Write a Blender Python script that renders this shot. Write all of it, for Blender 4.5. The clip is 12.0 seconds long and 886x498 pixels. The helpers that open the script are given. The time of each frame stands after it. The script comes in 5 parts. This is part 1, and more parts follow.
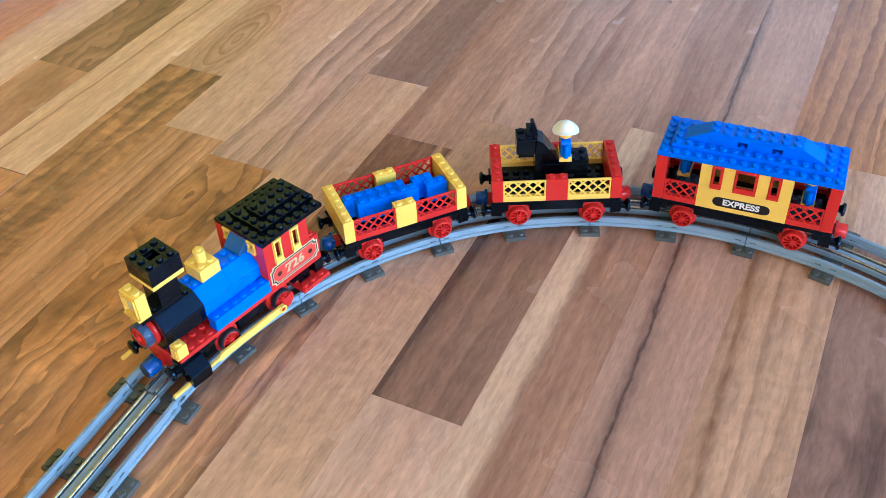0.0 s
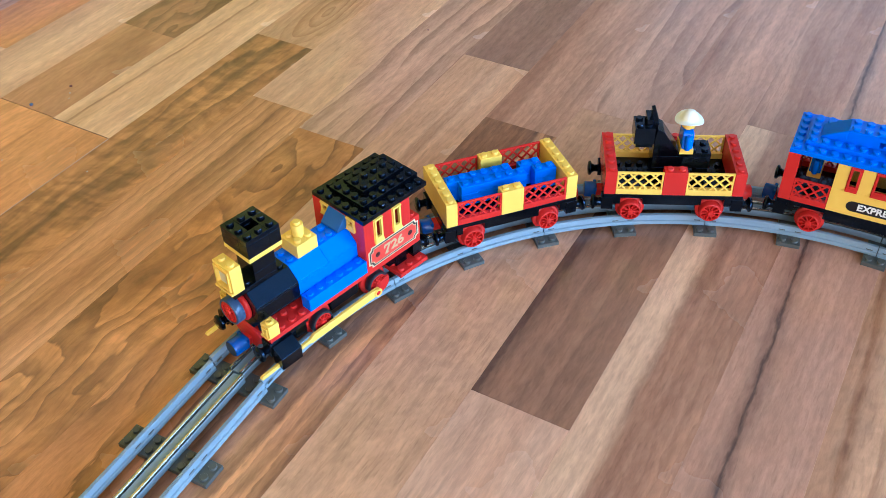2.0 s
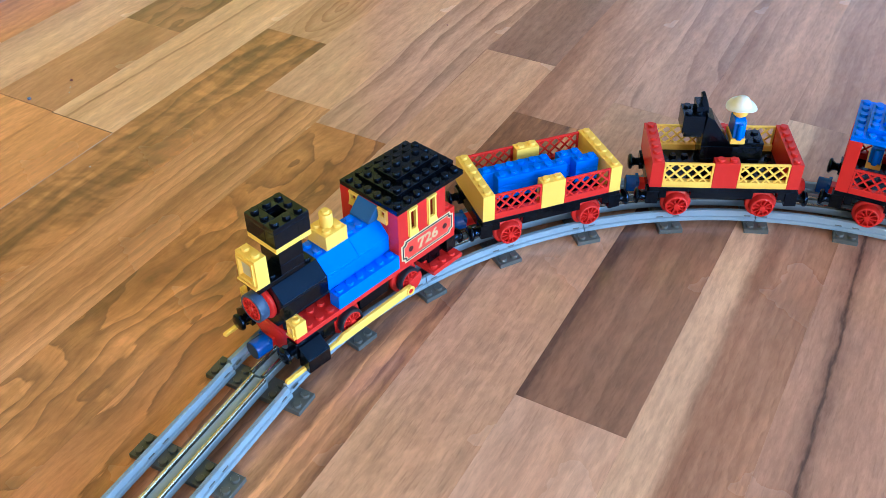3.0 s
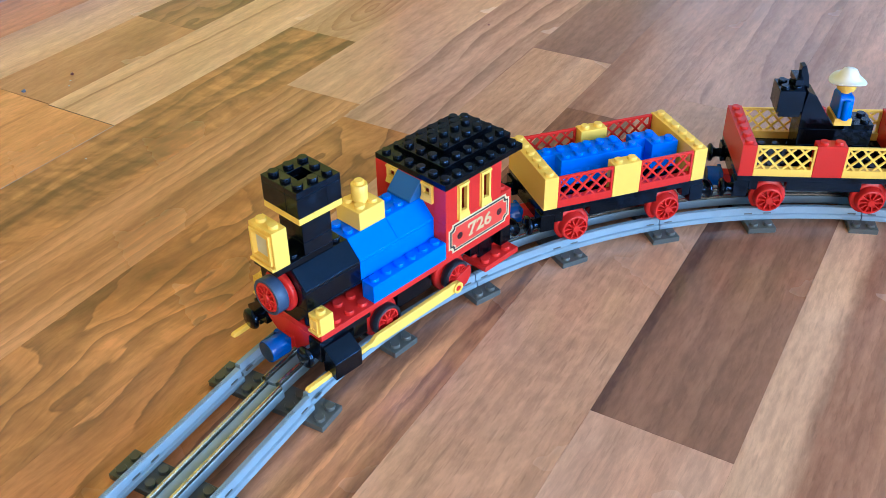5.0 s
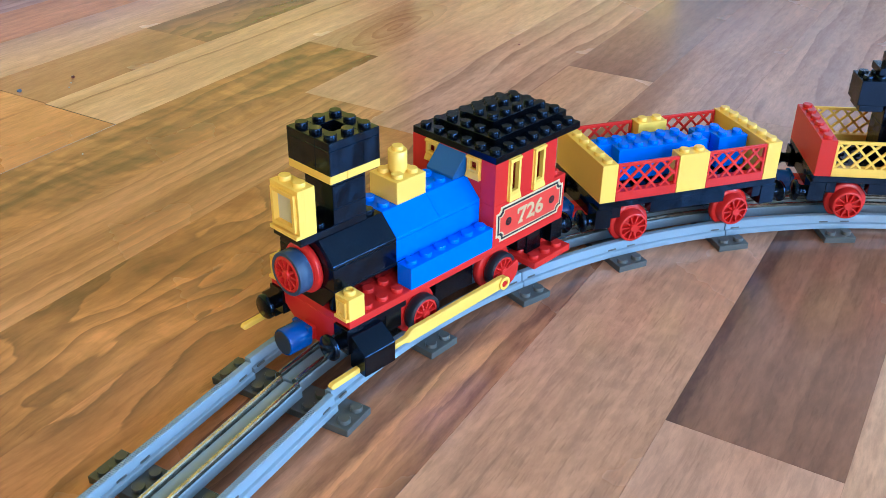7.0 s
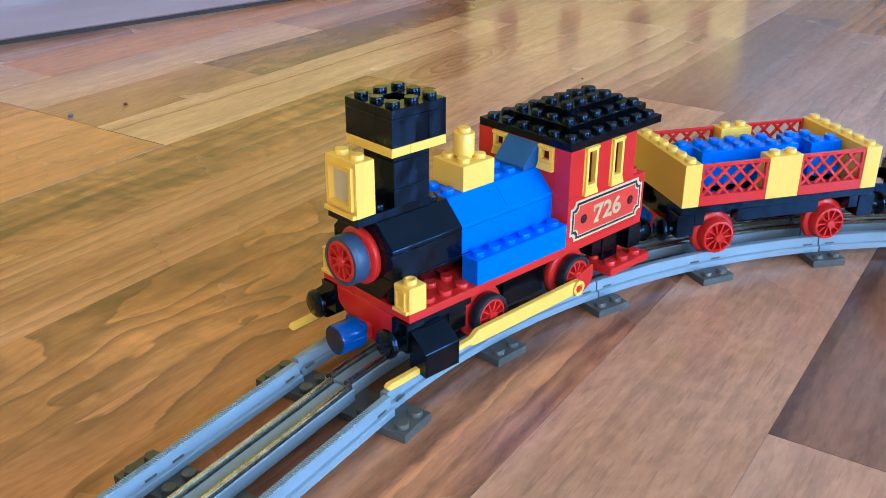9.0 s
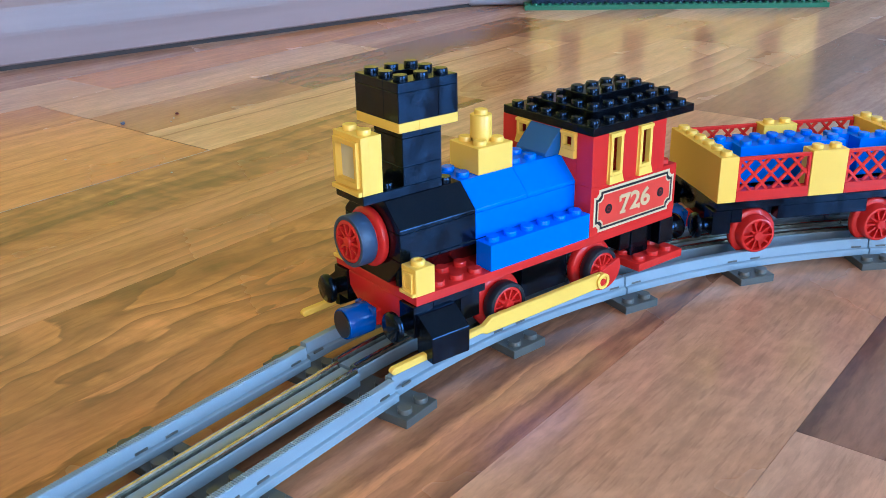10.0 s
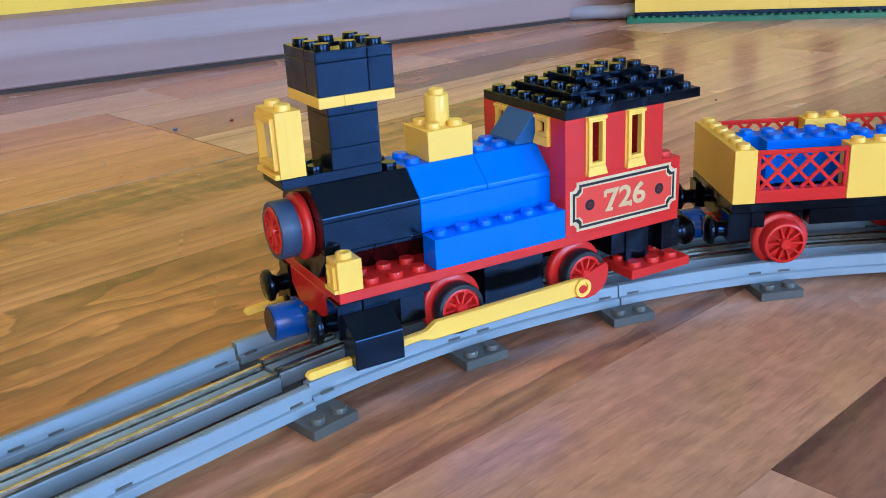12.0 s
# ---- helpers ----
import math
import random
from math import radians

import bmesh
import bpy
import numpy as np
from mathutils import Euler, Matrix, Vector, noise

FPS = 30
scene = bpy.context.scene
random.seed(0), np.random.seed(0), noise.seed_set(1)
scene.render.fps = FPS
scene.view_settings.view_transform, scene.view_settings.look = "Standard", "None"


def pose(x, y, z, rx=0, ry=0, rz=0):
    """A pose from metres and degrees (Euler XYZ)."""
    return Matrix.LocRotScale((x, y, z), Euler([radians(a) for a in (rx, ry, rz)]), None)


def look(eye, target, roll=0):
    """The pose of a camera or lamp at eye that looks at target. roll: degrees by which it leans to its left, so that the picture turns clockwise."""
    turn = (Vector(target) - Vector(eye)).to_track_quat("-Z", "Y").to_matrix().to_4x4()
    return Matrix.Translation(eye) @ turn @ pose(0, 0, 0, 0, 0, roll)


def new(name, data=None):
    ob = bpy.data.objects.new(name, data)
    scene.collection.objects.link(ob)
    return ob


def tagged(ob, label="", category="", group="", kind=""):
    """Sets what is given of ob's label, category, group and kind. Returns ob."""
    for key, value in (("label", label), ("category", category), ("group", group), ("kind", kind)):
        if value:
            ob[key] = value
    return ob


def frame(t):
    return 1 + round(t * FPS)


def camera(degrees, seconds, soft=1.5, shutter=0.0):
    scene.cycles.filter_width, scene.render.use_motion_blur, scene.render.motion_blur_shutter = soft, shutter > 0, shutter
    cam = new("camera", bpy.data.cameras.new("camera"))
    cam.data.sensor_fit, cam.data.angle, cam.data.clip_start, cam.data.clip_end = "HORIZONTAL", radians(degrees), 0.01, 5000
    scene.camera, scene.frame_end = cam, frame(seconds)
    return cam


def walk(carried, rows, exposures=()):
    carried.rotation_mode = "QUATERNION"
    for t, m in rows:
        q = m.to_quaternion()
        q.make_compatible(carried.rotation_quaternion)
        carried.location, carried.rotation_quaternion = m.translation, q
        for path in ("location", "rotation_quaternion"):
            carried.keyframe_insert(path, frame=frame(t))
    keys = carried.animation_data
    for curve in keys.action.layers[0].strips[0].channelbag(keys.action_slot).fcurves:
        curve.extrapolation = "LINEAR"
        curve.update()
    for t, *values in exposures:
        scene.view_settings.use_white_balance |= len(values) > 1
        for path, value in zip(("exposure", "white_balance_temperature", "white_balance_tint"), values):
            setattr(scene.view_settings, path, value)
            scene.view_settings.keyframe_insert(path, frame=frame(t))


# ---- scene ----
cam = camera(49.51, 12.0, soft=0.8)
PATH = [
    (0, (-0.2009, -0.4272, 0.4873), (0.0242, -0.2305, 0.2215), -3.03),
    (0.5, (-0.1967, -0.4168, 0.4795), (0.0226, -0.2138, 0.2136), -3.15),
    (1, (-0.1977, -0.3976, 0.4716), (0.0127, -0.1896, 0.2024), -3.31),
    (1.5, (-0.2056, -0.3843, 0.4604), (0.0055, -0.1741, 0.1935), -2.36),
    (2, (-0.2103, -0.3748, 0.4508), (0.0045, -0.1654, 0.1862), -1.57),
    (2.5, (-0.2125, -0.3559, 0.4308), (0.0068, -0.1466, 0.1698), -1.08),
    (3, (-0.2156, -0.3354, 0.4043), (0.0089, -0.1254, 0.1484), -0.80),
    (5, (-0.1947, -0.2876, 0.3084), (0.0400, -0.0605, 0.0774), -0.75),
    (5.5, (-0.1904, -0.2828, 0.2885), (0.0490, -0.0492, 0.0691), -0.10),
    (6, (-0.1900, -0.2775, 0.2657), (0.0504, -0.0408, 0.0506), 0.25),
    (6.5, (-0.1882, -0.2689, 0.2493), (0.0573, -0.0289, 0.0441), 0.52),
    (7, (-0.1900, -0.2526, 0.2359), (0.0607, -0.0135, 0.0360), 0.90),
    (7.5, (-0.1899, -0.2321, 0.2276), (0.0617, 0.0072, 0.0291), 0.95),
    (9.5, (-0.1768, -0.2422, 0.1752), (0.0648, 0.0351, 0.0178), -0.07),
    (10, (-0.1657, -0.2499, 0.1659), (0.0623, 0.0411, 0.0130), -0.98),
    (10.5, (-0.1511, -0.2563, 0.1606), (0.0640, 0.0451, 0.0093), -1.78),
    (11, (-0.1350, -0.2614, 0.1530), (0.0642, 0.0549, 0.0132), -2.56),
    (11.5, (-0.1116, -0.2660, 0.1414), (0.0755, 0.0617, 0.0087), -2.67),
    (12, (-0.0948, -0.2618, 0.1393), (0.0846, 0.0679, 0.0008), -2.98),
]
EXPOSURES = [(0.0, 0.31, 5760, 8), (3.0, 0.32, 5800, 8), (7.5, 0.19, 5700, 8), (9.5, 0.07, 5770, 10), (10.5, -0.04, 5850, 11), (11.0, -0.10, 5890, 13), (12.0, -0.14, 5970, 16)]
walk(cam, [(t, look(eye, target, roll)) for t, eye, target, roll in PATH], EXPOSURES)

# ---------------------------------------------------------------- light
world = bpy.data.worlds.new("world")
scene.world = world
world.use_nodes = True
wn = world.node_tree.nodes
sky = wn.new("ShaderNodeTexSky")
sky.sky_type = "NISHITA"
sky.sun_disc = False
sky.sun_elevation, sky.sun_rotation = radians(40), radians(150)
world.node_tree.links.new(sky.outputs[0], wn["Background"].inputs[0])
wn["Background"].inputs[1].default_value = 0.12


def window_light(name, m, sx, sy, watts, color):
    data = bpy.data.lights.new(name, "AREA")
    data.shape, data.size, data.size_y = "RECTANGLE", sx, sy
    data.energy, data.color = watts, color
    lamp = new(name, data)
    lamp.matrix_world = m
    return lamp


# the sky's light through the two windows
window_light("window_light_south", look((-1.75, -3.86, 1.25), (-0.7, 0.0, -1.0)), 2.3, 2.1, 125, (0.74, 0.78, 0.92))
window_light("window_light_garden", look((1.75, -3.86, 1.25), (1.0, 0.0, -1.0)), 2.3, 2.1, 210, (0.30, 0.61, 1.0))
window_light("window_light_east", look((3.36, 1.0, 1.5), (0.4, 0.2, 0.0)), 1.6, 1.4, 4, (0.60, 0.75, 1.0))

# ---------------------------------------------------------------- materials
S, PL, BR = 0.008, 0.0032, 0.0096
MATS = {}


def nodes_of(name):
    m = bpy.data.materials.new(name)
    m.use_nodes = True
    nt = m.node_tree
    return m, nt, nt.nodes["Principled BSDF"]


def add(nt, kind, **values):
    n = nt.nodes.new(kind)
    for k, v in values.items():
        n.inputs[k.replace("_", " ")].default_value = v
    return n


def plastic(name, rgb, rough=0.22, wear=0.025, gloss=0.45, uneven=0.35):
    """Moulded toy plastic: faint tone shift, rubbed patches, hairline unevenness."""
    m, nt, bsdf = nodes_of(name)
    L = nt.links.new
    co = nt.nodes.new("ShaderNodeTexCoord")
    big = add(nt, "ShaderNodeTexNoise", Scale=60.0, Detail=3.0)
    fine = add(nt, "ShaderNodeTexNoise", Scale=900.0, Detail=3.0)
    L(co.outputs["Object"], big.inputs["Vector"])
    L(co.outputs["Object"], fine.inputs["Vector"])
    info = nt.nodes.new("ShaderNodeObjectInfo")
    mix = nt.nodes.new("ShaderNodeMix")
    mix.data_type = "RGBA"
    mix.inputs["A"].default_value = (*[c * (1 - wear) for c in rgb], 1)
    mix.inputs["B"].default_value = (*[min(1, c * (1 + wear) + 0.0004) for c in rgb], 1)
    both = nt.nodes.new("ShaderNodeMath")
    both.operation = "MULTIPLY_ADD"
    both.inputs[1].default_value = 0.5
    L(info.outputs["Random"], both.inputs[0])
    half = nt.nodes.new("ShaderNodeMath")
    half.operation = "MULTIPLY"
    half.inputs[1].default_value = 0.5
    L(big.outputs["Fac"], half.inputs[0])
    L(half.outputs[0], both.inputs[2])
    L(both.outputs[0], mix.inputs["Factor"])
    L(mix.outputs["Result"], bsdf.inputs["Base Color"])
    rr = nt.nodes.new("ShaderNodeMapRange")
    rr.inputs["From Min"].default_value, rr.inputs["From Max"].default_value = 0.3, 0.75
    rr.inputs["To Min"].default_value, rr.inputs["To Max"].default_value = rough * 0.98, rough * 1.04
    L(big.outputs["Fac"], rr.inputs["Value"])
    L(rr.outputs["Result"], bsdf.inputs["Roughness"])
    bump = add(nt, "ShaderNodeBump", Strength=0.05, Distance=0.0004)
    L(fine.outputs["Fac"], bump.inputs["Height"])
    slow = add(nt, "ShaderNodeTexNoise", Scale=85.0, Detail=1.5)
    L(co.outputs["Object"], slow.inputs["Vector"])
    dents = add(nt, "ShaderNodeBump", Strength=uneven, Distance=0.0006)
    L(slow.outputs["Fac"], dents.inputs["Height"])
    L(bump.outputs["Normal"], dents.inputs["Normal"])
    L(dents.outputs["Normal"], bsdf.inputs["Normal"])
    bsdf.inputs["IOR"].default_value = 1.46
    bsdf.inputs["Specular IOR Level"].default_value = gloss
    MATS[name] = m
    return m


RED = plastic("red_plastic", (0.60, 0.022, 0.018))
BLUE = plastic("blue_plastic", (0.0, 0.140, 0.76), 0.22, gloss=0.28)
YELLOW = plastic("yellow_plastic", (0.88, 0.555, 0.095), 0.26)
BLACK = plastic("black_plastic", (0.0012, 0.0014, 0.0022), 0.17, gloss=0.62, uneven=0.9)
# the sky's blue reflection put into the black's specular tint
BLACK.node_tree.nodes["Principled BSDF"].inputs["Specular Tint"].default_value = (0.27, 0.53, 1.0, 1.0)
DULL_BLUE = plastic("dull_blue_plastic", (0.012, 0.105, 0.31), 0.45, gloss=0.3)
GREY = plastic("light_grey_plastic", (0.225, 0.305, 0.365), 0.26)
DARK = plastic("dark_grey_plastic", (0.080, 0.086, 0.080), 0.3)
RUBBER = plastic("black_rubber", (0.012, 0.017, 0.025), 0.34, gloss=0.6)
NAVY = plastic("dark_blue_plastic", (0.0, 0.066, 0.33), 0.16, gloss=0.45)
TYRE = plastic("grey_rubber", (0.032, 0.062, 0.118), 0.42)
WHITE = plastic("white_plastic", (0.80, 0.79, 0.74), 0.3)
GREEN = plastic("green_plastic", (0.01, 0.14, 0.07), 0.3)
CREAM = plastic("cream_print", (0.63, 0.49, 0.28), 0.3)
TANPRINT = plastic("tan_print", (0.60, 0.43, 0.22), 0.3)
INK = plastic("black_print", (0.012, 0.012, 0.014), 0.3)
MAROON = plastic("maroon_print", (0.13, 0.012, 0.014), 0.3)
STICKER = plastic("sticker_red", (0.70, 0.055, 0.035), 0.3)
CRUMB = plastic("blue_grey_crumb", (0.085, 0.105, 0.18), 0.5)
TUBE = plastic("dull_white_plastic", (0.30, 0.31, 0.36), 0.4)
BLIND = plastic("pale_lens", (0.60, 0.56, 0.36), 0.35)


def metal(name, rgb, rough):
    m, nt, bsdf = nodes_of(name)
    co = nt.nodes.new("ShaderNodeTexCoord")
    n = add(nt, "ShaderNodeTexNoise", Scale=300.0, Detail=4.0)
    nt.links.new(co.outputs["Object"], n.inputs["Vector"])
    ramp = nt.nodes.new("ShaderNodeValToRGB")
    ramp.color_ramp.elements[0].color = (*[c * 0.6 for c in rgb], 1)
    ramp.color_ramp.elements[0].position = 0.3
    ramp.color_ramp.elements[1].color = (*rgb, 1)
    ramp.color_ramp.elements[1].position = 0.55
    nt.links.new(n.outputs["Fac"], ramp.inputs["Fac"])
    nt.links.new(ramp.outputs["Color"], bsdf.inputs["Base Color"])
    bsdf.inputs["Metallic"].default_value = 1.0
    bsdf.inputs["Roughness"].default_value = rough
    return m


STEEL = metal("contact_metal", (0.70, 0.62, 0.50), 0.26)


def glassy(name):
    m, nt, bsdf = nodes_of(name)
    bsdf.inputs["Base Color"].default_value = (0.93, 0.95, 0.95, 1)
    bsdf.inputs["Roughness"].default_value = 0.03
    bsdf.inputs["Transmission Weight"].default_value = 1.0
    bsdf.inputs["IOR"].default_value = 1.3
    return m


GLASS = glassy("clear_glass")
THIN_GLASS = glassy("thin_clear_plastic")
THIN_GLASS.node_tree.nodes["Principled BSDF"].inputs["IOR"].default_value = 1.12


def timber(name, dark, light, deep=(0.085, 0.041, 0.031), grain=(1.6, 26.0), wander=0.008, bend=(4.0, 9.0), lines=None, streaks=(), sap=None, knot=None,
           ripple=0.0, cloud=0.0, ticks=0.12, fibre=0.08, ragged=1.0, rough=0.215):
    """Lacquered hardwood strip, its grain along x. dark, light: the two tones of the broad bands; deep: the heartwood tone of lines and streaks.
    lines: (strength, per metre, warp, (along, across) of the warp, sharpness, cover) of growth rings that darken slowly and break off sharply;
    streaks: (place across, slope, reach to +y, reach to -y, strength); sap: (place across, slope, softness, colour) of pale sapwood on the +y side;
    knot: (x, y, strength) of rings round a knot; ripple: cross-grain figure; cloud: blurred patches of deep tone; ragged: jitter of all the edges."""
    m, nt, bsdf = nodes_of(name)
    L = nt.links.new

    def math_node(op, a, b=None, c=None):
        n = nt.nodes.new("ShaderNodeMath")
        n.operation = op
        for k, v in enumerate((a, b, c)):
            if v is None:
                continue
            if isinstance(v, (int, float)):
                n.inputs[k].default_value = v
            else:
                L(v, n.inputs[k])
        return n.outputs[0]

    def smooth(value, lo, hi, a=0.0, b=1.0):
        n = nt.nodes.new("ShaderNodeMapRange")
        n.interpolation_type = "SMOOTHSTEP"
        for key, v in (("From Min", lo), ("From Max", hi), ("To Min", a), ("To Max", b)):
            n.inputs[key].default_value = v
        L(value, n.inputs["Value"])
        return n.outputs[0]

    def blend(fac, a, b):
        n = nt.nodes.new("ShaderNodeMix")
        n.data_type = "RGBA"
        L(fac, n.inputs["Factor"])
        for key, v in (("A", a), ("B", b)):
            if isinstance(v, tuple):
                n.inputs[key].default_value = (*v, 1)
            else:
                L(v, n.inputs[key])
        return n.outputs["Result"]

    co = nt.nodes.new("ShaderNodeTexCoord")
    info = nt.nodes.new("ShaderNodeObjectInfo")
    sep = nt.nodes.new("ShaderNodeSeparateXYZ")
    L(co.outputs["Object"], sep.inputs[0])
    x, y = sep.outputs["X"], sep.outputs["Y"]
    shift = nt.nodes.new("ShaderNodeVectorMath")
    shift.operation = "SCALE"
    shift.inputs[0].default_value = (7.1, 3.3, 5.7)
    L(info.outputs["Random"], shift.inputs["Scale"])
    place = nt.nodes.new("ShaderNodeVectorMath")
    place.operation = "ADD"
    L(co.outputs["Object"], place.inputs[0])
    L(shift.outputs[0], place.inputs[1])
    P = place.outputs[0]

    def stretched(vec, sx, sy, detail, rough_=0.5):
        mp = nt.nodes.new("ShaderNodeMapping")
        mp.inputs["Scale"].default_value = (sx, sy, 1.0)
        L(vec, mp.inputs["Vector"])
        n = add(nt, "ShaderNodeTexNoise", Scale=1.0, Detail=detail, Roughness=rough_)
        L(mp.outputs[0], n.inputs["Vector"])
        return n.outputs["Fac"]

    # the grain wanders slowly along the strip, with a small ragged jitter
    sway = math_node("MULTIPLY_ADD", stretched(P, *bend, 2.0), 2 * wander, -wander)
    jit = math_node("MULTIPLY_ADD", stretched(P, 38.0, 170.0, 3.0, 0.6), 0.0044 * ragged, -0.0022 * ragged)
    yw = math_node("ADD", y, math_node("ADD", sway, jit))
    joined = nt.nodes.new("ShaderNodeCombineXYZ")
    sp = nt.nodes.new("ShaderNodeSeparateXYZ")
    L(P, sp.inputs[0])
    L(sp.outputs["X"], joined.inputs["X"])
    L(math_node("ADD", sp.outputs["Y"], sway), joined.inputs["Y"])
    L(sp.outputs["Z"], joined.inputs["Z"])
    G = joined.outputs[0]
    col = blend(smooth(stretched(G, *grain, 3.0), 0.36, 0.64), dark, light)
    if cloud:
        col = blend(math_node("MULTIPLY", smooth(stretched(G, 7.0, 24.0, 4.0, 0.55), 0.50, 0.68), cloud), col, deep)
    if lines:
        strength, per_m, warp_by, scale, sharp, cover = lines
        hill = stretched(P, *scale, 2.6, 0.45)
        saw = math_node("FRACT", math_node("ADD", math_node("MULTIPLY", yw, per_m), math_node("MULTIPLY", hill, warp_by)))
        edge = math_node("MULTIPLY", math_node("POWER", saw, sharp), smooth(saw, 0.93, 1.0, 1.0, 0.0))
        shown = smooth(stretched(P, 6.0, 30.0, 3.0), 0.62 - 0.34 * cover, 0.80 - 0.34 * cover)
        col = blend(math_node("MULTIPLY", math_node("MULTIPLY", edge, shown), strength), col, deep)
    if sap:
        y0, slope, soft, tone = sap
        d = math_node("SUBTRACT", yw, math_node("MULTIPLY_ADD", x, slope, y0))
        pale = blend(math_node("MULTIPLY", smooth(stretched(G, 3.0, 160.0, 2.0), 0.45, 0.70), 0.16), tone, light)
        col = blend(math_node("MULTIPLY", smooth(d, -soft, soft), 0.94), col, pale)
    if knot:
        kx, ky, strength = knot
        dx = math_node("MULTIPLY", math_node("SUBTRACT", x, kx), 0.30)
        dy = math_node("SUBTRACT", yw, ky)
        r = math_node("SQRT", math_node("ADD", math_node("MULTIPLY", dx, dx), math_node("MULTIPLY", dy, dy)))
        saw = math_node("FRACT", math_node("MULTIPLY_ADD", stretched(P, 10.0, 30.0, 3.0), 2.2, math_node("MULTIPLY", r, 165.0)))
        near = smooth(r, 0.012, 0.034, 1.0, 0.15)
        col = blend(math_node("MULTIPLY", math_node("MULTIPLY", math_node("POWER", saw, 2.2), near), strength), col, deep)
    rag = smooth(stretched(P, 60.0, 240.0, 3.0, 0.6), 0.30, 0.62, 0.72, 1.0) if streaks else None
    for y0, slope, up, down, strength in streaks:
        d = math_node("SUBTRACT", yw, math_node("MULTIPLY_ADD", x, slope, y0))
        a = math_node("MULTIPLY", smooth(d, 0.0, up, 1.0, 0.0), smooth(math_node("MULTIPLY", d, -1.0), 0.0, down, 1.0, 0.0))
        col = blend(math_node("MULTIPLY", math_node("MULTIPLY", a, rag), strength), col, deep)
    # pores, faint fibre, cross-grain figure, tone of the single strip
    mul = math_node("MULTIPLY", smooth(stretched(G, 70.0, 640.0, 2.0), 0.30, 0.44, 1.0 - ticks, 1.0), smooth(stretched(G, 8.0, 120.0, 4.0, 0.6), 0.34, 0.66, 1.0 - fibre, 1.0 + fibre))
    mul = math_node("MULTIPLY", mul, smooth(stretched(P, 11.0, 20.0, 4.0, 0.6), 0.34, 0.66, 0.95, 1.05))
    mul = math_node("MULTIPLY", mul, smooth(stretched(G, 75.0, 300.0, 5.0, 0.7), 0.32, 0.68, 0.875, 1.10))
    if ripple:
        tilt = nt.nodes.new("ShaderNodeCombineXYZ")
        L(math_node("ADD", sp.outputs["X"], math_node("MULTIPLY_ADD", stretched(P, 9.0, 34.0, 2.0), 0.05, math_node("MULTIPLY", y, 0.35))), tilt.inputs["X"])
        L(sp.outputs["Y"], tilt.inputs["Y"])
        leaning = tilt.outputs[0]
        mul = math_node("MULTIPLY", mul, smooth(stretched(leaning, 95.0, 42.0, 2.0), 0.38, 0.62, 1.0 - ripple, 1.0 + 0.4 * ripple))
    tone = nt.nodes.new("ShaderNodeMapRange")
    tone.inputs["To Min"].default_value, tone.inputs["To Max"].default_value = 0.95, 1.05
    L(info.outputs["Random"], tone.inputs["Value"])
    out = nt.nodes.new("ShaderNodeVectorMath")
    out.operation = "SCALE"
    L(col, out.inputs[0])
    L(math_node("MULTIPLY", mul, tone.outputs[0]), out.inputs["Scale"])
    L(out.outputs[0], bsdf.inputs["Base Color"])
    smear = add(nt, "ShaderNodeTexNoise", Scale=9.0, Detail=5.0)
    L(co.outputs["Object"], smear.inputs["Vector"])
    L(smooth(smear.outputs["Fac"], 0.3, 0.7, rough * 0.85, rough * 1.3), bsdf.inputs["Roughness"])
    bsdf.inputs["Specular IOR Level"].default_value = 0.52
    bump = add(nt, "ShaderNodeBump", Strength=0.05, Distance=0.0004)
    L(stretched(G, 20.0, 300.0, 2.0), bump.inputs["Height"])
    L(bump.outputs["Normal"], bsdf.inputs["Normal"])
    return m


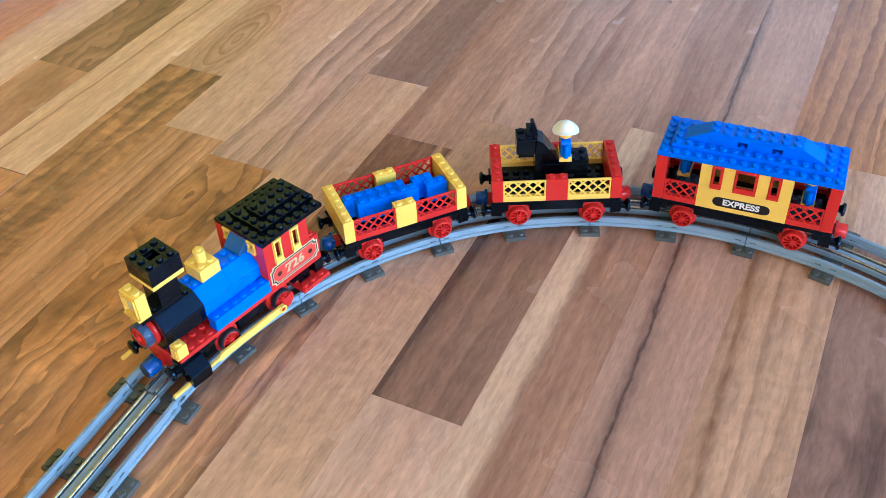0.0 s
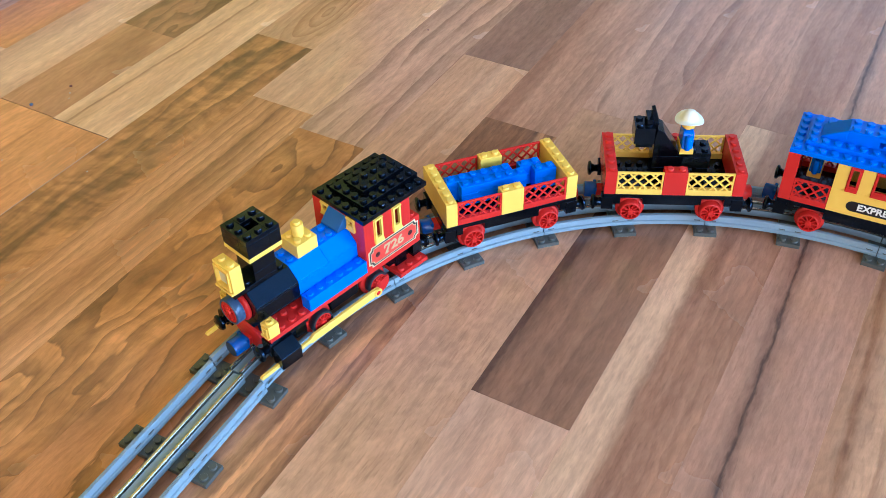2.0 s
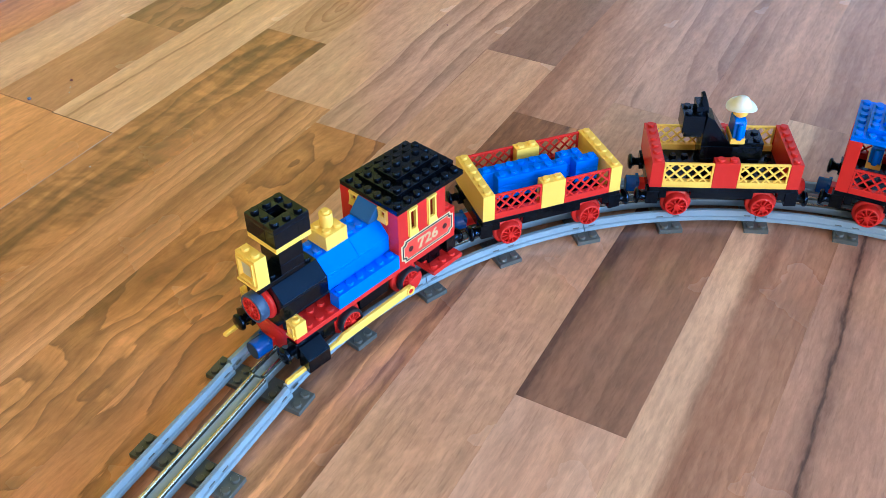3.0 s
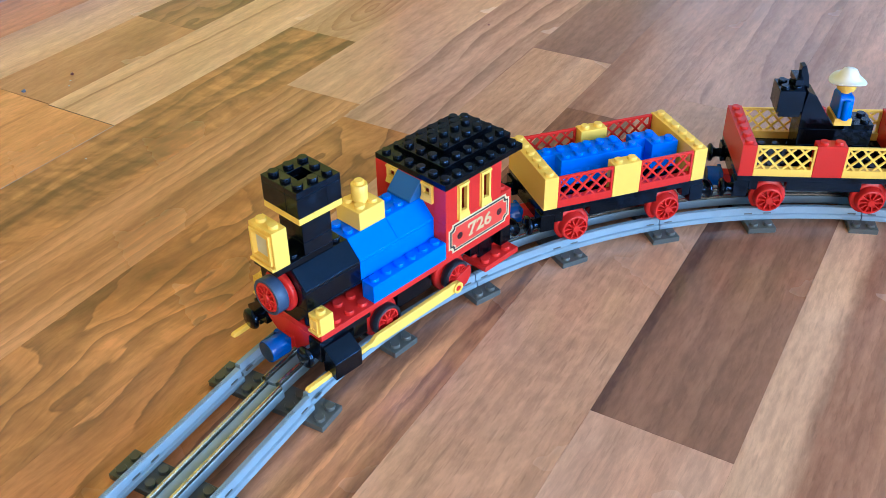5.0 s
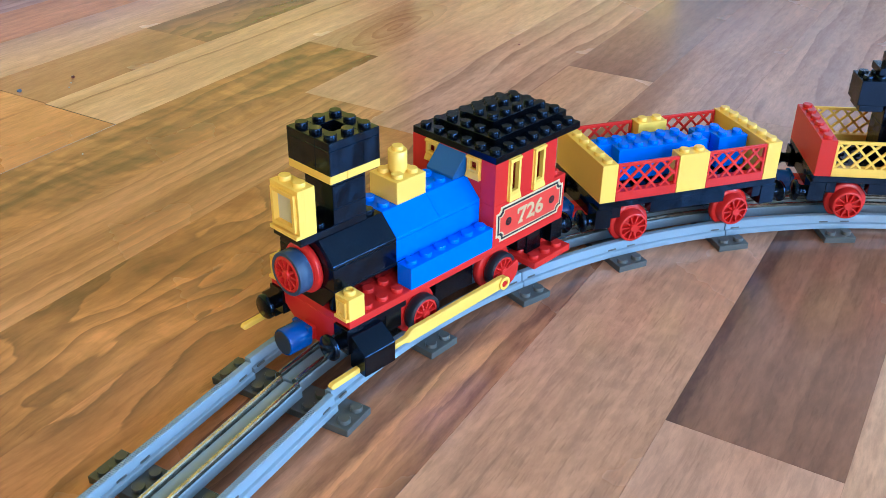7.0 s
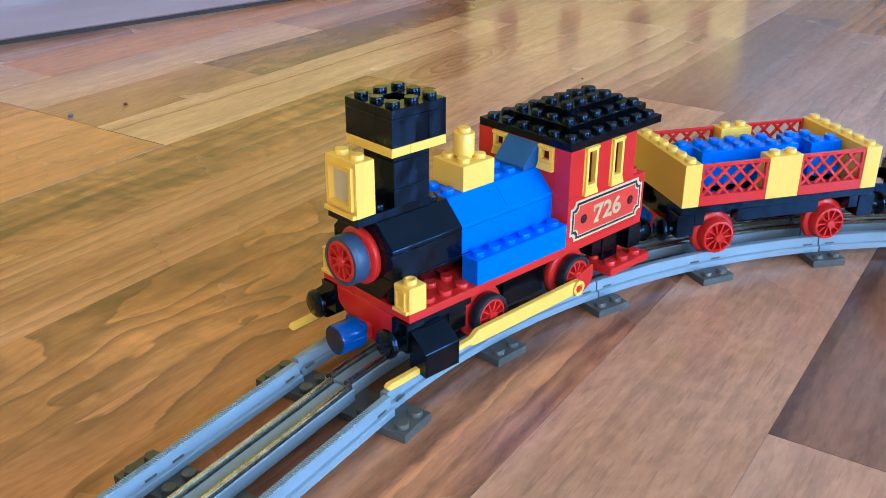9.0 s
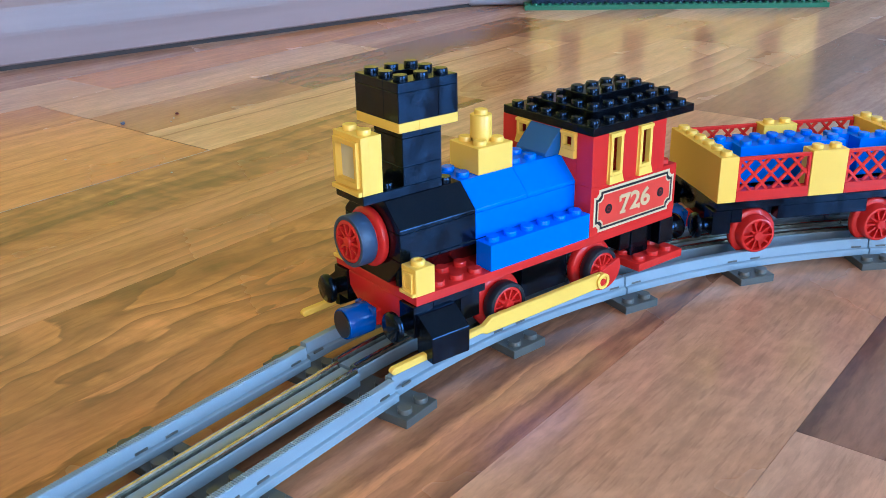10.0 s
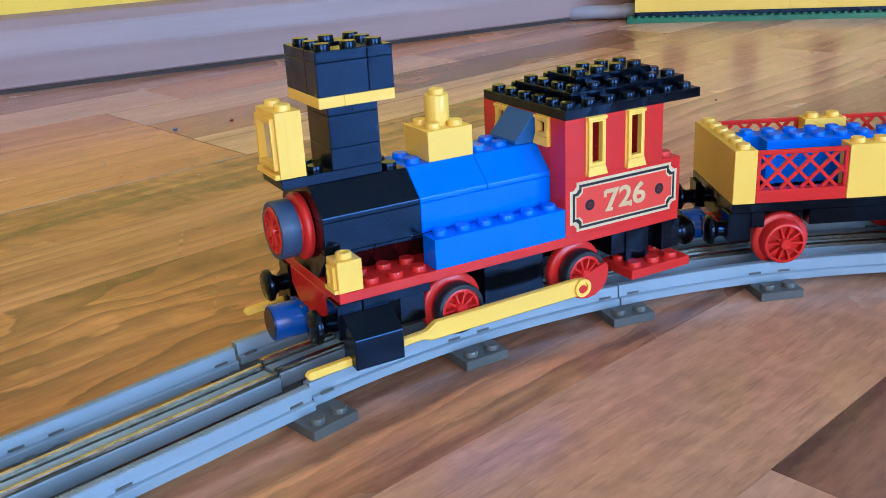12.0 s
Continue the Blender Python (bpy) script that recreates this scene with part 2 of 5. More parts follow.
BLK, DRK = (0.065, 0.030, 0.024), (0.163, 0.071, 0.046)
WALNUT, UMBER = (0.114, 0.047, 0.026), (0.228, 0.093, 0.046)
WOOD = {
    "p": timber("plain_wood", (0.523, 0.272, 0.161), (0.601, 0.321, 0.194), grain=(3.0, 18.0), wander=0.004, lines=(0.16, 110.0, 1.2, (3.0, 12.0), 2.0, 0.5), ripple=0.07, cloud=0.07, ticks=0.15, fibre=0.07),
    "l": timber("light_wood", (0.564, 0.299, 0.192), (0.662, 0.378, 0.253), wander=0.003, lines=(0.16, 160.0, 1.0, (1.5, 9.0), 2.0, 0.7)),
    "j": timber("cream_brown_streaked_wood", (0.586, 0.310, 0.187), (0.678, 0.386, 0.247), UMBER, wander=0.006, streaks=((-0.004, 0.02, 0.006, 0.010, 0.42),), lines=(0.22, 120.0, 1.4, (2.0, 9.0), 2.2, 0.6)),
    "m": timber("brown_wood", (0.411, 0.193, 0.120), (0.567, 0.288, 0.184), DRK, wander=0.008, lines=(0.28, 90.0, 2.0, (2.2, 11.0), 2.2, 0.8), cloud=0.25),
    "d": timber("dark_wood", (0.233, 0.117, 0.083), (0.325, 0.167, 0.119), BLK, wander=0.016, bend=(7.0, 16.0), lines=(0.52, 60.0, 2.6, (5.0, 13.0), 2.5, 0.7), cloud=0.65),
    "a": timber("dull_dark_wood", (0.308, 0.161, 0.112), (0.378, 0.198, 0.140), DRK, wander=0.006, lines=(0.15, 70.0, 1.5, (3.0, 9.0), 2.0, 0.6)),
    "e": timber("edge_streaked_wood", (0.268, 0.128, 0.078), (0.340, 0.170, 0.104), BLK, wander=0.003, streaks=((0.0275, -0.012, 0.010, 0.010, 0.50), (0.0262, -0.02, 0.04, 0.0022, 0.62), (0.006, 0.0, 0.002, 0.012, 0.22)), lines=(0.22, 90.0, 1.6, (2.0, 10.0), 2.0, 0.7), ragged=1.5),
    "f": timber("black_lined_wood", (0.456, 0.231, 0.154), (0.532, 0.282, 0.194), (0.085, 0.046, 0.036), wander=0.004, streaks=((0.0190, 0.040, 0.0020, 0.0020, 0.92), (0.0190, 0.040, 0.012, 0.010, 0.55)), lines=(0.10, 130.0, 1.0, (2.0, 8.0), 2.0, 0.5), ragged=1.4),
    "s": timber("sapwood", (0.293, 0.137, 0.083), (0.477, 0.229, 0.137), DRK, wander=0.006, sap=(0.0085, 0.010, 0.0055, (0.684, 0.405, 0.258)), lines=(0.28, 130.0, 1.8, (2.2, 9.0), 1.8, 0.85), cloud=0.50, ragged=2.2),
    "t": timber("tiger_wood", (0.456, 0.228, 0.131), (0.586, 0.315, 0.187), UMBER, wander=0.012, streaks=((0.017, 0.06, 0.003, 0.007, 0.7), (0.001, 0.03, 0.002, 0.005, 0.5), (-0.015, -0.02, 0.002, 0.004, 0.35)), lines=(0.32, 90.0, 2.0, (3.0, 10.0), 2.0, 0.7), ripple=0.055),
    "h": timber("dark_banded_shaded_wood", (0.541, 0.230, 0.110), (0.735, 0.329, 0.157), (0.075, 0.038, 0.032), wander=0.005, bend=(5.0, 12.0), lines=(0.50, 95.0, 2.2, (3.0, 14.0), 1.6, 0.8),
                # the two widest streaks also put the train's shade into the colour
                streaks=((-0.0065, -0.02, 0.26, 0.005, 0.46), (0.0285, -0.43, 0.50, 0.008, 0.40), (-0.0075, -0.02, 0.008, 0.003, 0.45), (-0.0300, 0.01, 0.004, 0.006, 0.60), (-0.019, -0.05, 0.002, 0.005, 0.40)), cloud=0.28, ragged=2.0),
    # o, y, q, w, v, k: wall's yellow reflection partly put into the orange
    "o": timber("orange_wood", (0.547, 0.210, 0.080), (0.632, 0.254, 0.099), WALNUT, wander=0.010, lines=(0.24, 40.0, 2.4, (5.0, 12.0), 2.4, 0.7), ripple=0.03),
    "r": timber("smooth_brown_wood", (0.407, 0.171, 0.083), (0.461, 0.199, 0.099), WALNUT, wander=0.010, lines=(0.10, 40.0, 2.0, (4.0, 9.0), 2.0, 0.4), cloud=0.3),
    "y": timber("mottled_wood", (0.456, 0.173, 0.063), (0.672, 0.274, 0.103), WALNUT, grain=(14.0, 22.0), wander=0.012, bend=(12.0, 16.0), lines=(0.70, 40.0, 7.0, (11.0, 22.0), 1.6, 0.95), ripple=0.10, cloud=0.4, ragged=1.6),
    "g": timber("figured_wood", (0.494, 0.254, 0.167), (0.618, 0.340, 0.227), DRK, wander=0.010, bend=(3.0, 8.0), lines=(0.60, 52.0, 4.4, (3.2, 9.0), 1.5, 0.9)),
    "q": timber("rosy_streaked_wood", (0.490, 0.203, 0.088), (0.621, 0.275, 0.125), WALNUT, wander=0.005, lines=(0.46, 105.0, 1.8, (1.6, 10.0), 1.8, 0.8), streaks=((-0.006, 0.015, 0.004, 0.013, 0.45),), ragged=1.5),
    "c": timber("cream_wood", (0.575, 0.302, 0.180), (0.678, 0.384, 0.237), UMBER, wander=0.008, lines=(0.14, 60.0, 1.8, (2.0, 8.0), 2.0, 0.6), cloud=0.10),
    "w": timber("walnut_wood", (0.376, 0.141, 0.056), (0.592, 0.235, 0.091), WALNUT, wander=0.010, bend=(4.0, 10.0), lines=(0.80, 34.0, 3.0, (3.6, 15.0), 1.4, 0.75), streaks=((-0.006, 0.03, 0.004, 0.013, 0.7),), ripple=0.20, cloud=0.70, ragged=1.8),
    "z": timber("knotty_wood", (0.467, 0.223, 0.121), (0.591, 0.304, 0.172), UMBER, wander=0.006, knot=(-0.135, -0.004, 0.62), lines=(0.22, 90.0, 1.6, (2.5, 9.0), 2.0, 0.6)),
    "n": timber("cream_lined_wood", (0.613, 0.320, 0.170), (0.722, 0.406, 0.234), UMBER, wander=0.006, bend=(5.0, 4.0), streaks=((0.012, -0.030, 0.0012, 0.0040, 0.75),), lines=(0.12, 70.0, 1.6, (2.0, 8.0), 2.0, 0.5)),
    "b": timber("burl_wood", (0.266, 0.109, 0.054), (0.374, 0.159, 0.082), WALNUT, grain=(9.0, 22.0), wander=0.016, bend=(14.0, 22.0), lines=(0.66, 40.0, 4.6, (13.0, 24.0), 1.6, 0.9), cloud=0.6),
    "v": timber("swirled_wood", (0.536, 0.203, 0.080), (0.667, 0.276, 0.114), WALNUT, wander=0.014, bend=(8.0, 14.0), lines=(0.80, 62.0, 6.0, (6.0, 14.0), 1.9, 0.95), cloud=0.2, ragged=1.8),
    "k": timber("streaked_wood", (0.444, 0.178, 0.074), (0.621, 0.267, 0.112), WALNUT, wander=0.010, lines=(0.62, 70.0, 2.4, (2.6, 12.0), 1.7, 0.9), cloud=0.3, ragged=1.6),
}


def wall_paint(name, rgb, rough=0.75, relief=0.2, along=1.0, vary=0.08):
    m, nt, bsdf = nodes_of(name)
    co = nt.nodes.new("ShaderNodeTexCoord")
    n = add(nt, "ShaderNodeTexNoise", Scale=3.0, Detail=6.0)
    f = add(nt, "ShaderNodeTexNoise", Scale=160.0, Detail=3.0)
    # drawn out lengthwise where the grain of a board shows through
    grain = nt.nodes.new("ShaderNodeMapping")
    grain.inputs["Scale"].default_value = (along, 1.0, 1.0) if along == 1.0 else (along, 10.0, 10.0)
    nt.links.new(co.outputs["Object"], grain.inputs["Vector"])
    nt.links.new(grain.outputs["Vector"], n.inputs["Vector"])
    nt.links.new(co.outputs["Object"], f.inputs["Vector"])
    ramp = nt.nodes.new("ShaderNodeValToRGB")
    ramp.color_ramp.elements[0].color = (*[c * (1 - vary) for c in rgb], 1)
    ramp.color_ramp.elements[1].color = (*[min(1, c * (1 + vary)) for c in rgb], 1)
    ramp.color_ramp.elements[0].position, ramp.color_ramp.elements[1].position = (0.0, 1.0) if along == 1.0 else (0.32, 0.68)
    nt.links.new(n.outputs["Fac"], ramp.inputs["Fac"])
    nt.links.new(ramp.outputs["Color"], bsdf.inputs["Base Color"])
    bsdf.inputs["Roughness"].default_value = rough
    b = add(nt, "ShaderNodeBump", Strength=relief, Distance=0.002)
    nt.links.new(f.outputs["Fac"], b.inputs["Height"])
    nt.links.new(b.outputs["Normal"], bsdf.inputs["Normal"])
    return m


SKIRTING = wall_paint("skirting_varnish", (0.285, 0.19, 0.178), 0.42, 0.03, 0.7, 0.16)
GAP_DARK = wall_paint("dark_gap", (0.035, 0.022, 0.018))
WALL = wall_paint("yellow_wall_paint", (0.80, 0.51, 0.06))
PALE = wall_paint("pale_wall_paint", (0.52, 0.43, 0.29))
CEIL = wall_paint("ceiling_paint", (0.62, 0.61, 0.58))
FRAME = wall_paint("window_paint", (0.80, 0.80, 0.78))

# ---------------------------------------------------------------- mesh tools


def box(bm, x0, x1, y0, y1, z0, z1, bev=0.00017):
    r = bmesh.ops.create_cube(bm, size=1.0)
    vs = r["verts"]
    for v in vs:
        v.co = ((x0 + x1) / 2 + v.co.x * (x1 - x0), (y0 + y1) / 2 + v.co.y * (y1 - y0), (z0 + z1) / 2 + v.co.z * (z1 - z0))
    if bev:
        es = list({e for v in vs for e in v.link_edges})
        bmesh.ops.bevel(bm, geom=es, offset=bev, segments=1, affect="EDGES")
    return bm


def turned(bm, profile, at, axis="z", seg=24, close=True):
    """A lathe: profile of (radius, height) along an axis from the point at."""
    at = Vector(at)
    rings = []
    for r, h in profile:
        ring = []
        for i in range(seg):
            a = 2 * math.pi * i / seg
            c, s = r * math.cos(a), r * math.sin(a)
            p = {"z": (c, s, h), "x": (h, c, s), "y": (s, h, c)}[axis]
            ring.append(bm.verts.new(at + Vector(p)))
        rings.append(ring)
    for a, b in zip(rings, rings[1:]):
        for i in range(seg):
            f = bm.faces.new((a[i], a[(i + 1) % seg], b[(i + 1) % seg], b[i]))
            f.smooth = True
    if close:
        bm.faces.new(rings[0][::-1])
        bm.faces.new(rings[-1])
    # hard shoulders where the profile turns sharply, and round open or capped ends
    for k, row in enumerate(rings):
        hard = k in (0, len(rings) - 1)
        if not hard:
            (r0, h0), (r1, h1), (r2, h2) = profile[k - 1:k + 2]
            turn = abs(math.atan2(h1 - h0, r1 - r0) - math.atan2(h2 - h1, r2 - r1))
            hard = min(turn, 2 * math.pi - turn) > radians(50)
        if hard:
            for i in range(seg):
                e = bm.edges.get((row[i], row[(i + 1) % seg]))
                if e:
                    e.smooth = False
    return bm


def stud(bm, x, y, z, seg=14):
    turned(bm, ((0.0024, -0.0002), (0.0024, 0.00145), (0.00222, 0.0017)), (x, y, z), "z", seg)


def prism(bm, outline, x0, x1, bev=0.0002):
    """A solid from an outline of (y, z), drawn out from x0 to x1."""
    a = [bm.verts.new((x0, y, z)) for y, z in outline]
    b = [bm.verts.new((x1, y, z)) for y, z in outline]
    n = len(outline)
    fs = [bm.faces.new(a[::-1]), bm.faces.new(b)]
    for i in range(n):
        fs.append(bm.faces.new((a[i], a[(i + 1) % n], b[(i + 1) % n], b[i])))
    bmesh.ops.recalc_face_normals(bm, faces=fs)
    if bev:
        bmesh.ops.bevel(bm, geom=list({e for v in a + b for e in v.link_edges}), offset=bev, segments=1, affect="EDGES")
    return bm


def prism_y(bm, outline, y0, y1, bev=0.0002):
    """A solid from an outline of (x, z), drawn out from y0 to y1."""
    a = [bm.verts.new((x, y0, z)) for x, z in outline]
    b = [bm.verts.new((x, y1, z)) for x, z in outline]
    n = len(outline)
    fs = [bm.faces.new(a), bm.faces.new(b[::-1])]
    for i in range(n):
        fs.append(bm.faces.new((a[(i + 1) % n], a[i], b[i], b[(i + 1) % n])))
    bmesh.ops.recalc_face_normals(bm, faces=fs)
    if bev:
        bmesh.ops.bevel(bm, geom=list({e for v in a + b for e in v.link_edges}), offset=bev, segments=1, affect="EDGES")
    return bm


def ring(bm, a0, a1, z0, z1, ta, tb, tt, d0, d1, place):
    """A closed rectangular frame: outer edge a0..a1 by z0..z1, side bars ta wide, bottom tb, top tt, from depth d0 to d1."""
    outer = ((a0, z0), (a1, z0), (a1, z1), (a0, z1))
    inner = ((a0 + ta, z0 + tb), (a1 - ta, z0 + tb), (a1 - ta, z1 - tt), (a0 + ta, z1 - tt))
    v = [[bm.verts.new(place(a, d, z)) for a, z in loop] for d in (d0, d1) for loop in (outer, inner)]
    fs = []
    for k in range(4):
        n = (k + 1) % 4
        fs += [bm.faces.new((v[0][k], v[0][n], v[1][n], v[1][k])), bm.faces.new((v[2][k], v[3][k], v[3][n], v[2][n])),
               bm.faces.new((v[0][k], v[2][k], v[2][n], v[0][n])), bm.faces.new((v[1][k], v[1][n], v[3][n], v[3][k]))]
    bmesh.ops.recalc_face_normals(bm, faces=fs)
    return bm


def star(bm, arms, r0, r1, half, h0, h1, axis, at=(0, 0, 0)):
    """A moulded star of spokes in one piece, round an axis."""
    pts = []
    for i in range(arms):
        a = 2 * math.pi * i / arms
        for r, o in ((r0, -half), (r1, -half), (r1, half), (r0, half)):
            pts.append((r * math.cos(a) - o * math.sin(a), r * math.sin(a) + o * math.cos(a)))
    at = Vector(at)
    put = {"y": lambda p, h: Vector((p[0], h, p[1])), "x": lambda p, h: Vector((h, p[0], p[1]))}[axis]
    a = [bm.verts.new(at + put(p, h0)) for p in pts]
    b = [bm.verts.new(at + put(p, h1)) for p in pts]
    n = len(pts)
    fs = [bm.faces.new(a), bm.faces.new(b[::-1])] + [bm.faces.new((a[k], b[k], b[(k + 1) % n], a[(k + 1) % n])) for k in range(n)]
    bmesh.ops.recalc_face_normals(bm, faces=fs)
    return bm


def sweep(bm, outline, path, smooth=False):
    """An outline of (across, z) carried along a path of (x, y, heading); across is to the left of the way."""
    rings = []
    for x, y, h in path:
        nx, ny = -math.sin(h), math.cos(h)
        rings.append([bm.verts.new((x + nx * o, y + ny * o, z)) for o, z in outline])
    n = len(outline)
    fs = []
    for a, b in zip(rings, rings[1:]):
        for i in range(n):
            fs.append(bm.faces.new((a[i], a[(i + 1) % n], b[(i + 1) % n], b[i])))
    for f in fs:
        f.smooth = smooth
    fs.append(bm.faces.new(rings[0]))
    fs.append(bm.faces.new(rings[-1][::-1]))
    bmesh.ops.recalc_face_normals(bm, faces=fs)
    return bm


def mesh_of(name, bm, *materials):
    me = bpy.data.meshes.new(name)
    bmesh.ops.recalc_face_normals(bm, faces=bm.faces[:])
    bm.to_mesh(me)
    bm.free()
    for m in materials:
        me.materials.append(m)
    return me


def part(name, bm, material, parent, label=""):
    ob = new(name, mesh_of(name, bm, material))
    ob.parent = parent
    return tagged(ob, label)


def thing(name, m, label, category, group=""):
    ob = new(name)
    ob.empty_display_size = 0.01
    ob.matrix_world = m
    return tagged(ob, label, category, group)


CACHE = {}


def brick(name, parent, material, x, y, z, nx, ny, plates, studs=True, label="", bare=(), bev=0.00017):
    """A studded brick nx by ny studs and so many plates high, its low corner at (x, y, z); bare: cells without a stud."""
    key = (name, material.name, nx, ny, plates, studs, tuple(bare), bev)
    if key not in CACHE:
        bm = bmesh.new()
        g = 0.00003
        h = plates * PL
        box(bm, g, nx * S - g, g, ny * S - g, 0.00003, h, bev)
        if studs:
            for i in range(math.ceil(nx)):
                for j in range(math.ceil(ny)):
                    if (i, j) not in bare:
                        stud(bm, (i + 0.5) * S, (j + 0.5) * S, h)
        CACHE[key] = mesh_of(name, bm, material)
    ob = new(name, CACHE[key])
    ob.parent = parent
    ob.location = (x, y, z)
    return tagged(ob, label)


def lettering(name, body, size, material, parent, m, bold=0.0, label=""):
    cu = bpy.data.curves.new(name, "FONT")
    cu.body, cu.size, cu.align_x, cu.align_y = body, size, "CENTER", "CENTER"
    cu.extrude, cu.offset = 0.00012, bold
    tmp = bpy.data.objects.new(name, cu)
    scene.collection.objects.link(tmp)
    dg = bpy.context.evaluated_depsgraph_get()
    me = bpy.data.meshes.new_from_object(tmp.evaluated_get(dg))
    bpy.data.objects.remove(tmp)
    me.materials.clear()
    me.materials.append(material)
    ob = new(name, me)
    ob.parent = parent
    ob.matrix_local = m
    return tagged(ob, label)


# ---------------------------------------------------------------- room
floor_turn = 13.6


def uv_place(u, v):
    """Floor place of u along the strips and v across them."""
    c, s = math.cos(radians(floor_turn)), math.sin(radians(floor_turn))
    return u * c - v * s, u * s + v * c


def slab(name, x0, x1, y0, y1, z0, z1, material, kind="structure", bev=0.0):
    bm = box(bmesh.new(), x0, x1, y0, y1, z0, z1, bev)
    return tagged(new(name, mesh_of(name, bm, material)), kind=kind)


floor = slab("floor", -3.0, 3.5, -4.0, 3.0, -0.06, -0.0006, WOOD["p"])
tagged(floor, "glossy strip parquet in light, brown and dark walnut tones", "floor")
slab("ceiling", -3.0, 3.5, -4.0, 3.0, 2.5, 2.6, CEIL)
NORTH = 0.636
slab("wall_north", -3.0, 0.66, NORTH, NORTH + 0.12, 0.0, 2.5, WALL)
slab("wall_far", -3.0, 3.5, 2.9, 3.0, 0.0, 2.5, PALE)
slab("wall_west", -3.1, -3.0, -4.0, 3.0, 0.0, 2.5, PALE)


def wall_with_windows(name, a0, a1, openings, z0, z1, make):
    """Blocks round the openings of one wall, joined."""
    bm = bmesh.new()
    at = a0
    for w0, w1 in openings:
        for q in ((at, w0, 0.0, 2.5), (w0, w1, 0.0, z0), (w0, w1, z1, 2.5)):
            make(bm, *q)
        at = w1
    make(bm, at, a1, 0.0, 2.5)
    return tagged(new(name, mesh_of(name, bm, PALE)), kind="structure")


wall_with_windows("wall_south", -3.0, 3.5, ((-2.95, -0.55), (0.55, 2.95)), 0.15, 2.3, lambda bm, a, b, c, d: box(bm, a, b, -4.12, -4.0, c, d, 0))
wall_with_windows("wall_east", -4.0, 3.0, ((0.15, 1.85),), 0.75, 2.2, lambda bm, a, b, c, d: box(bm, 3.5, 3.62, a, b, c, d, 0))


def window_unit(name, m, w, h):
    ob = thing(name, m, "white painted window with two clear panes", "window")
    tagged(ob, kind="structure")
    bm = bmesh.new()
    for q in ((0, 0.06, 0, h), (w - 0.06, w, 0, h), (w / 2 - 0.04, w / 2 + 0.04, 0, h), (0.06, w - 0.06, 0, 0.06), (0.06, w - 0.06, h - 0.06, h)):
        box(bm, q[0], q[1], -0.03, 0.03, q[2], q[3], 0.004)
    part("window_frame", bm, FRAME, ob)
    for x0, x1 in ((0.06, w / 2 - 0.04), (w / 2 + 0.04, w - 0.06)):
        p = part("pane", box(bmesh.new(), x0, x1, -0.003, 0.003, 0.06, h - 0.06, 0), GLASS, ob)
        p.visible_shadow = False
    part("window_sill", box(bmesh.new(), -0.05, w + 0.05, -0.02, 0.16, -0.035, -0.003, 0.004), FRAME, ob)
    return ob


window_unit("window_1", pose(-2.95, -4.06, 0.15), 2.4, 2.15)
window_unit("window_3", pose(0.55, -4.06, 0.15), 2.4, 2.15)
window_unit("window_2", pose(3.56, 0.15, 0.75, 0, 0, 90), 1.7, 1.45)

# skirting board along the yellow wall, with a rounded top and a shadow gap at the floor
bm = bmesh.new()
prism(bm, ((NORTH - 0.001, 0.004), (NORTH - 0.021, 0.004), (NORTH - 0.022, 0.030), (NORTH - 0.020, 0.050), (NORTH - 0.014, 0.060), (NORTH - 0.001, 0.063)), -2.99, 0.655, 0.0015)
tagged(new("baseboard", mesh_of("baseboard", bm, SKIRTING)), "brown wooden skirting board with a rounded top", "skirting board", kind="structure")
# dark strip set into the gap, the shade there put into its colour
slab("skirting_gap", -2.99, 0.655, NORTH - 0.018, NORTH - 0.0005, 0.0, 0.0038, GAP_DARK)
slab("trim", 0.661, 0.70, NORTH - 0.03, NORTH + 0.14, 0.0, 2.05, SKIRTING, bev=0.003)

# ---------------------------------------------------------------- track
CX, CY, RAD = 0.057, -0.318, 0.320
K0 = -13.6
RAIL_TOP = 0.0100
RAIL = ((-0.0031, PL), (-0.0031, 0.0055), (-0.0028, 0.0058), (-0.0017, 0.0060), (-0.0014, 0.0098), (-0.0011, RAIL_TOP),
        (0.0011, RAIL_TOP), (0.0014, 0.0098), (0.0017, 0.0060), (0.0028, 0.0058), (0.0031, 0.0055), (0.0031, PL))
CONDUCTOR = ((-0.0061, PL), (-0.0061, 0.0075), (-0.0056, 0.0079), (-0.0053, 0.0066), (-0.0024, 0.0066), (-0.0022, 0.0076), (0.0022, 0.0076), (0.0024, 0.0066), (0.0053, 0.0066), (0.0056, 0.0079), (0.0061, 0.0075), (0.0061, PL))


def shifted(outline, d):
    return [(o + d, z) for o, z in outline]


def sleeper(parent, m):
    key = "sleeper"
    if key not in CACHE:
        bm = bmesh.new()
        box(bm, -S + 0.0001, S - 0.0001, -4 * S + 0.0001, 4 * S - 0.0001, 0.0, PL - 0.00005)
        for i in (-0.5, 0.5):
            for j in (-3.5, -1.5, 1.5, 3.5):
                stud(bm, i * S, j * S, PL)
        CACHE[key] = mesh_of("sleeper", bm, DARK)
    ob = new("sleeper", CACHE[key])
    ob.parent = parent
    ob.matrix_local = m
    return ob


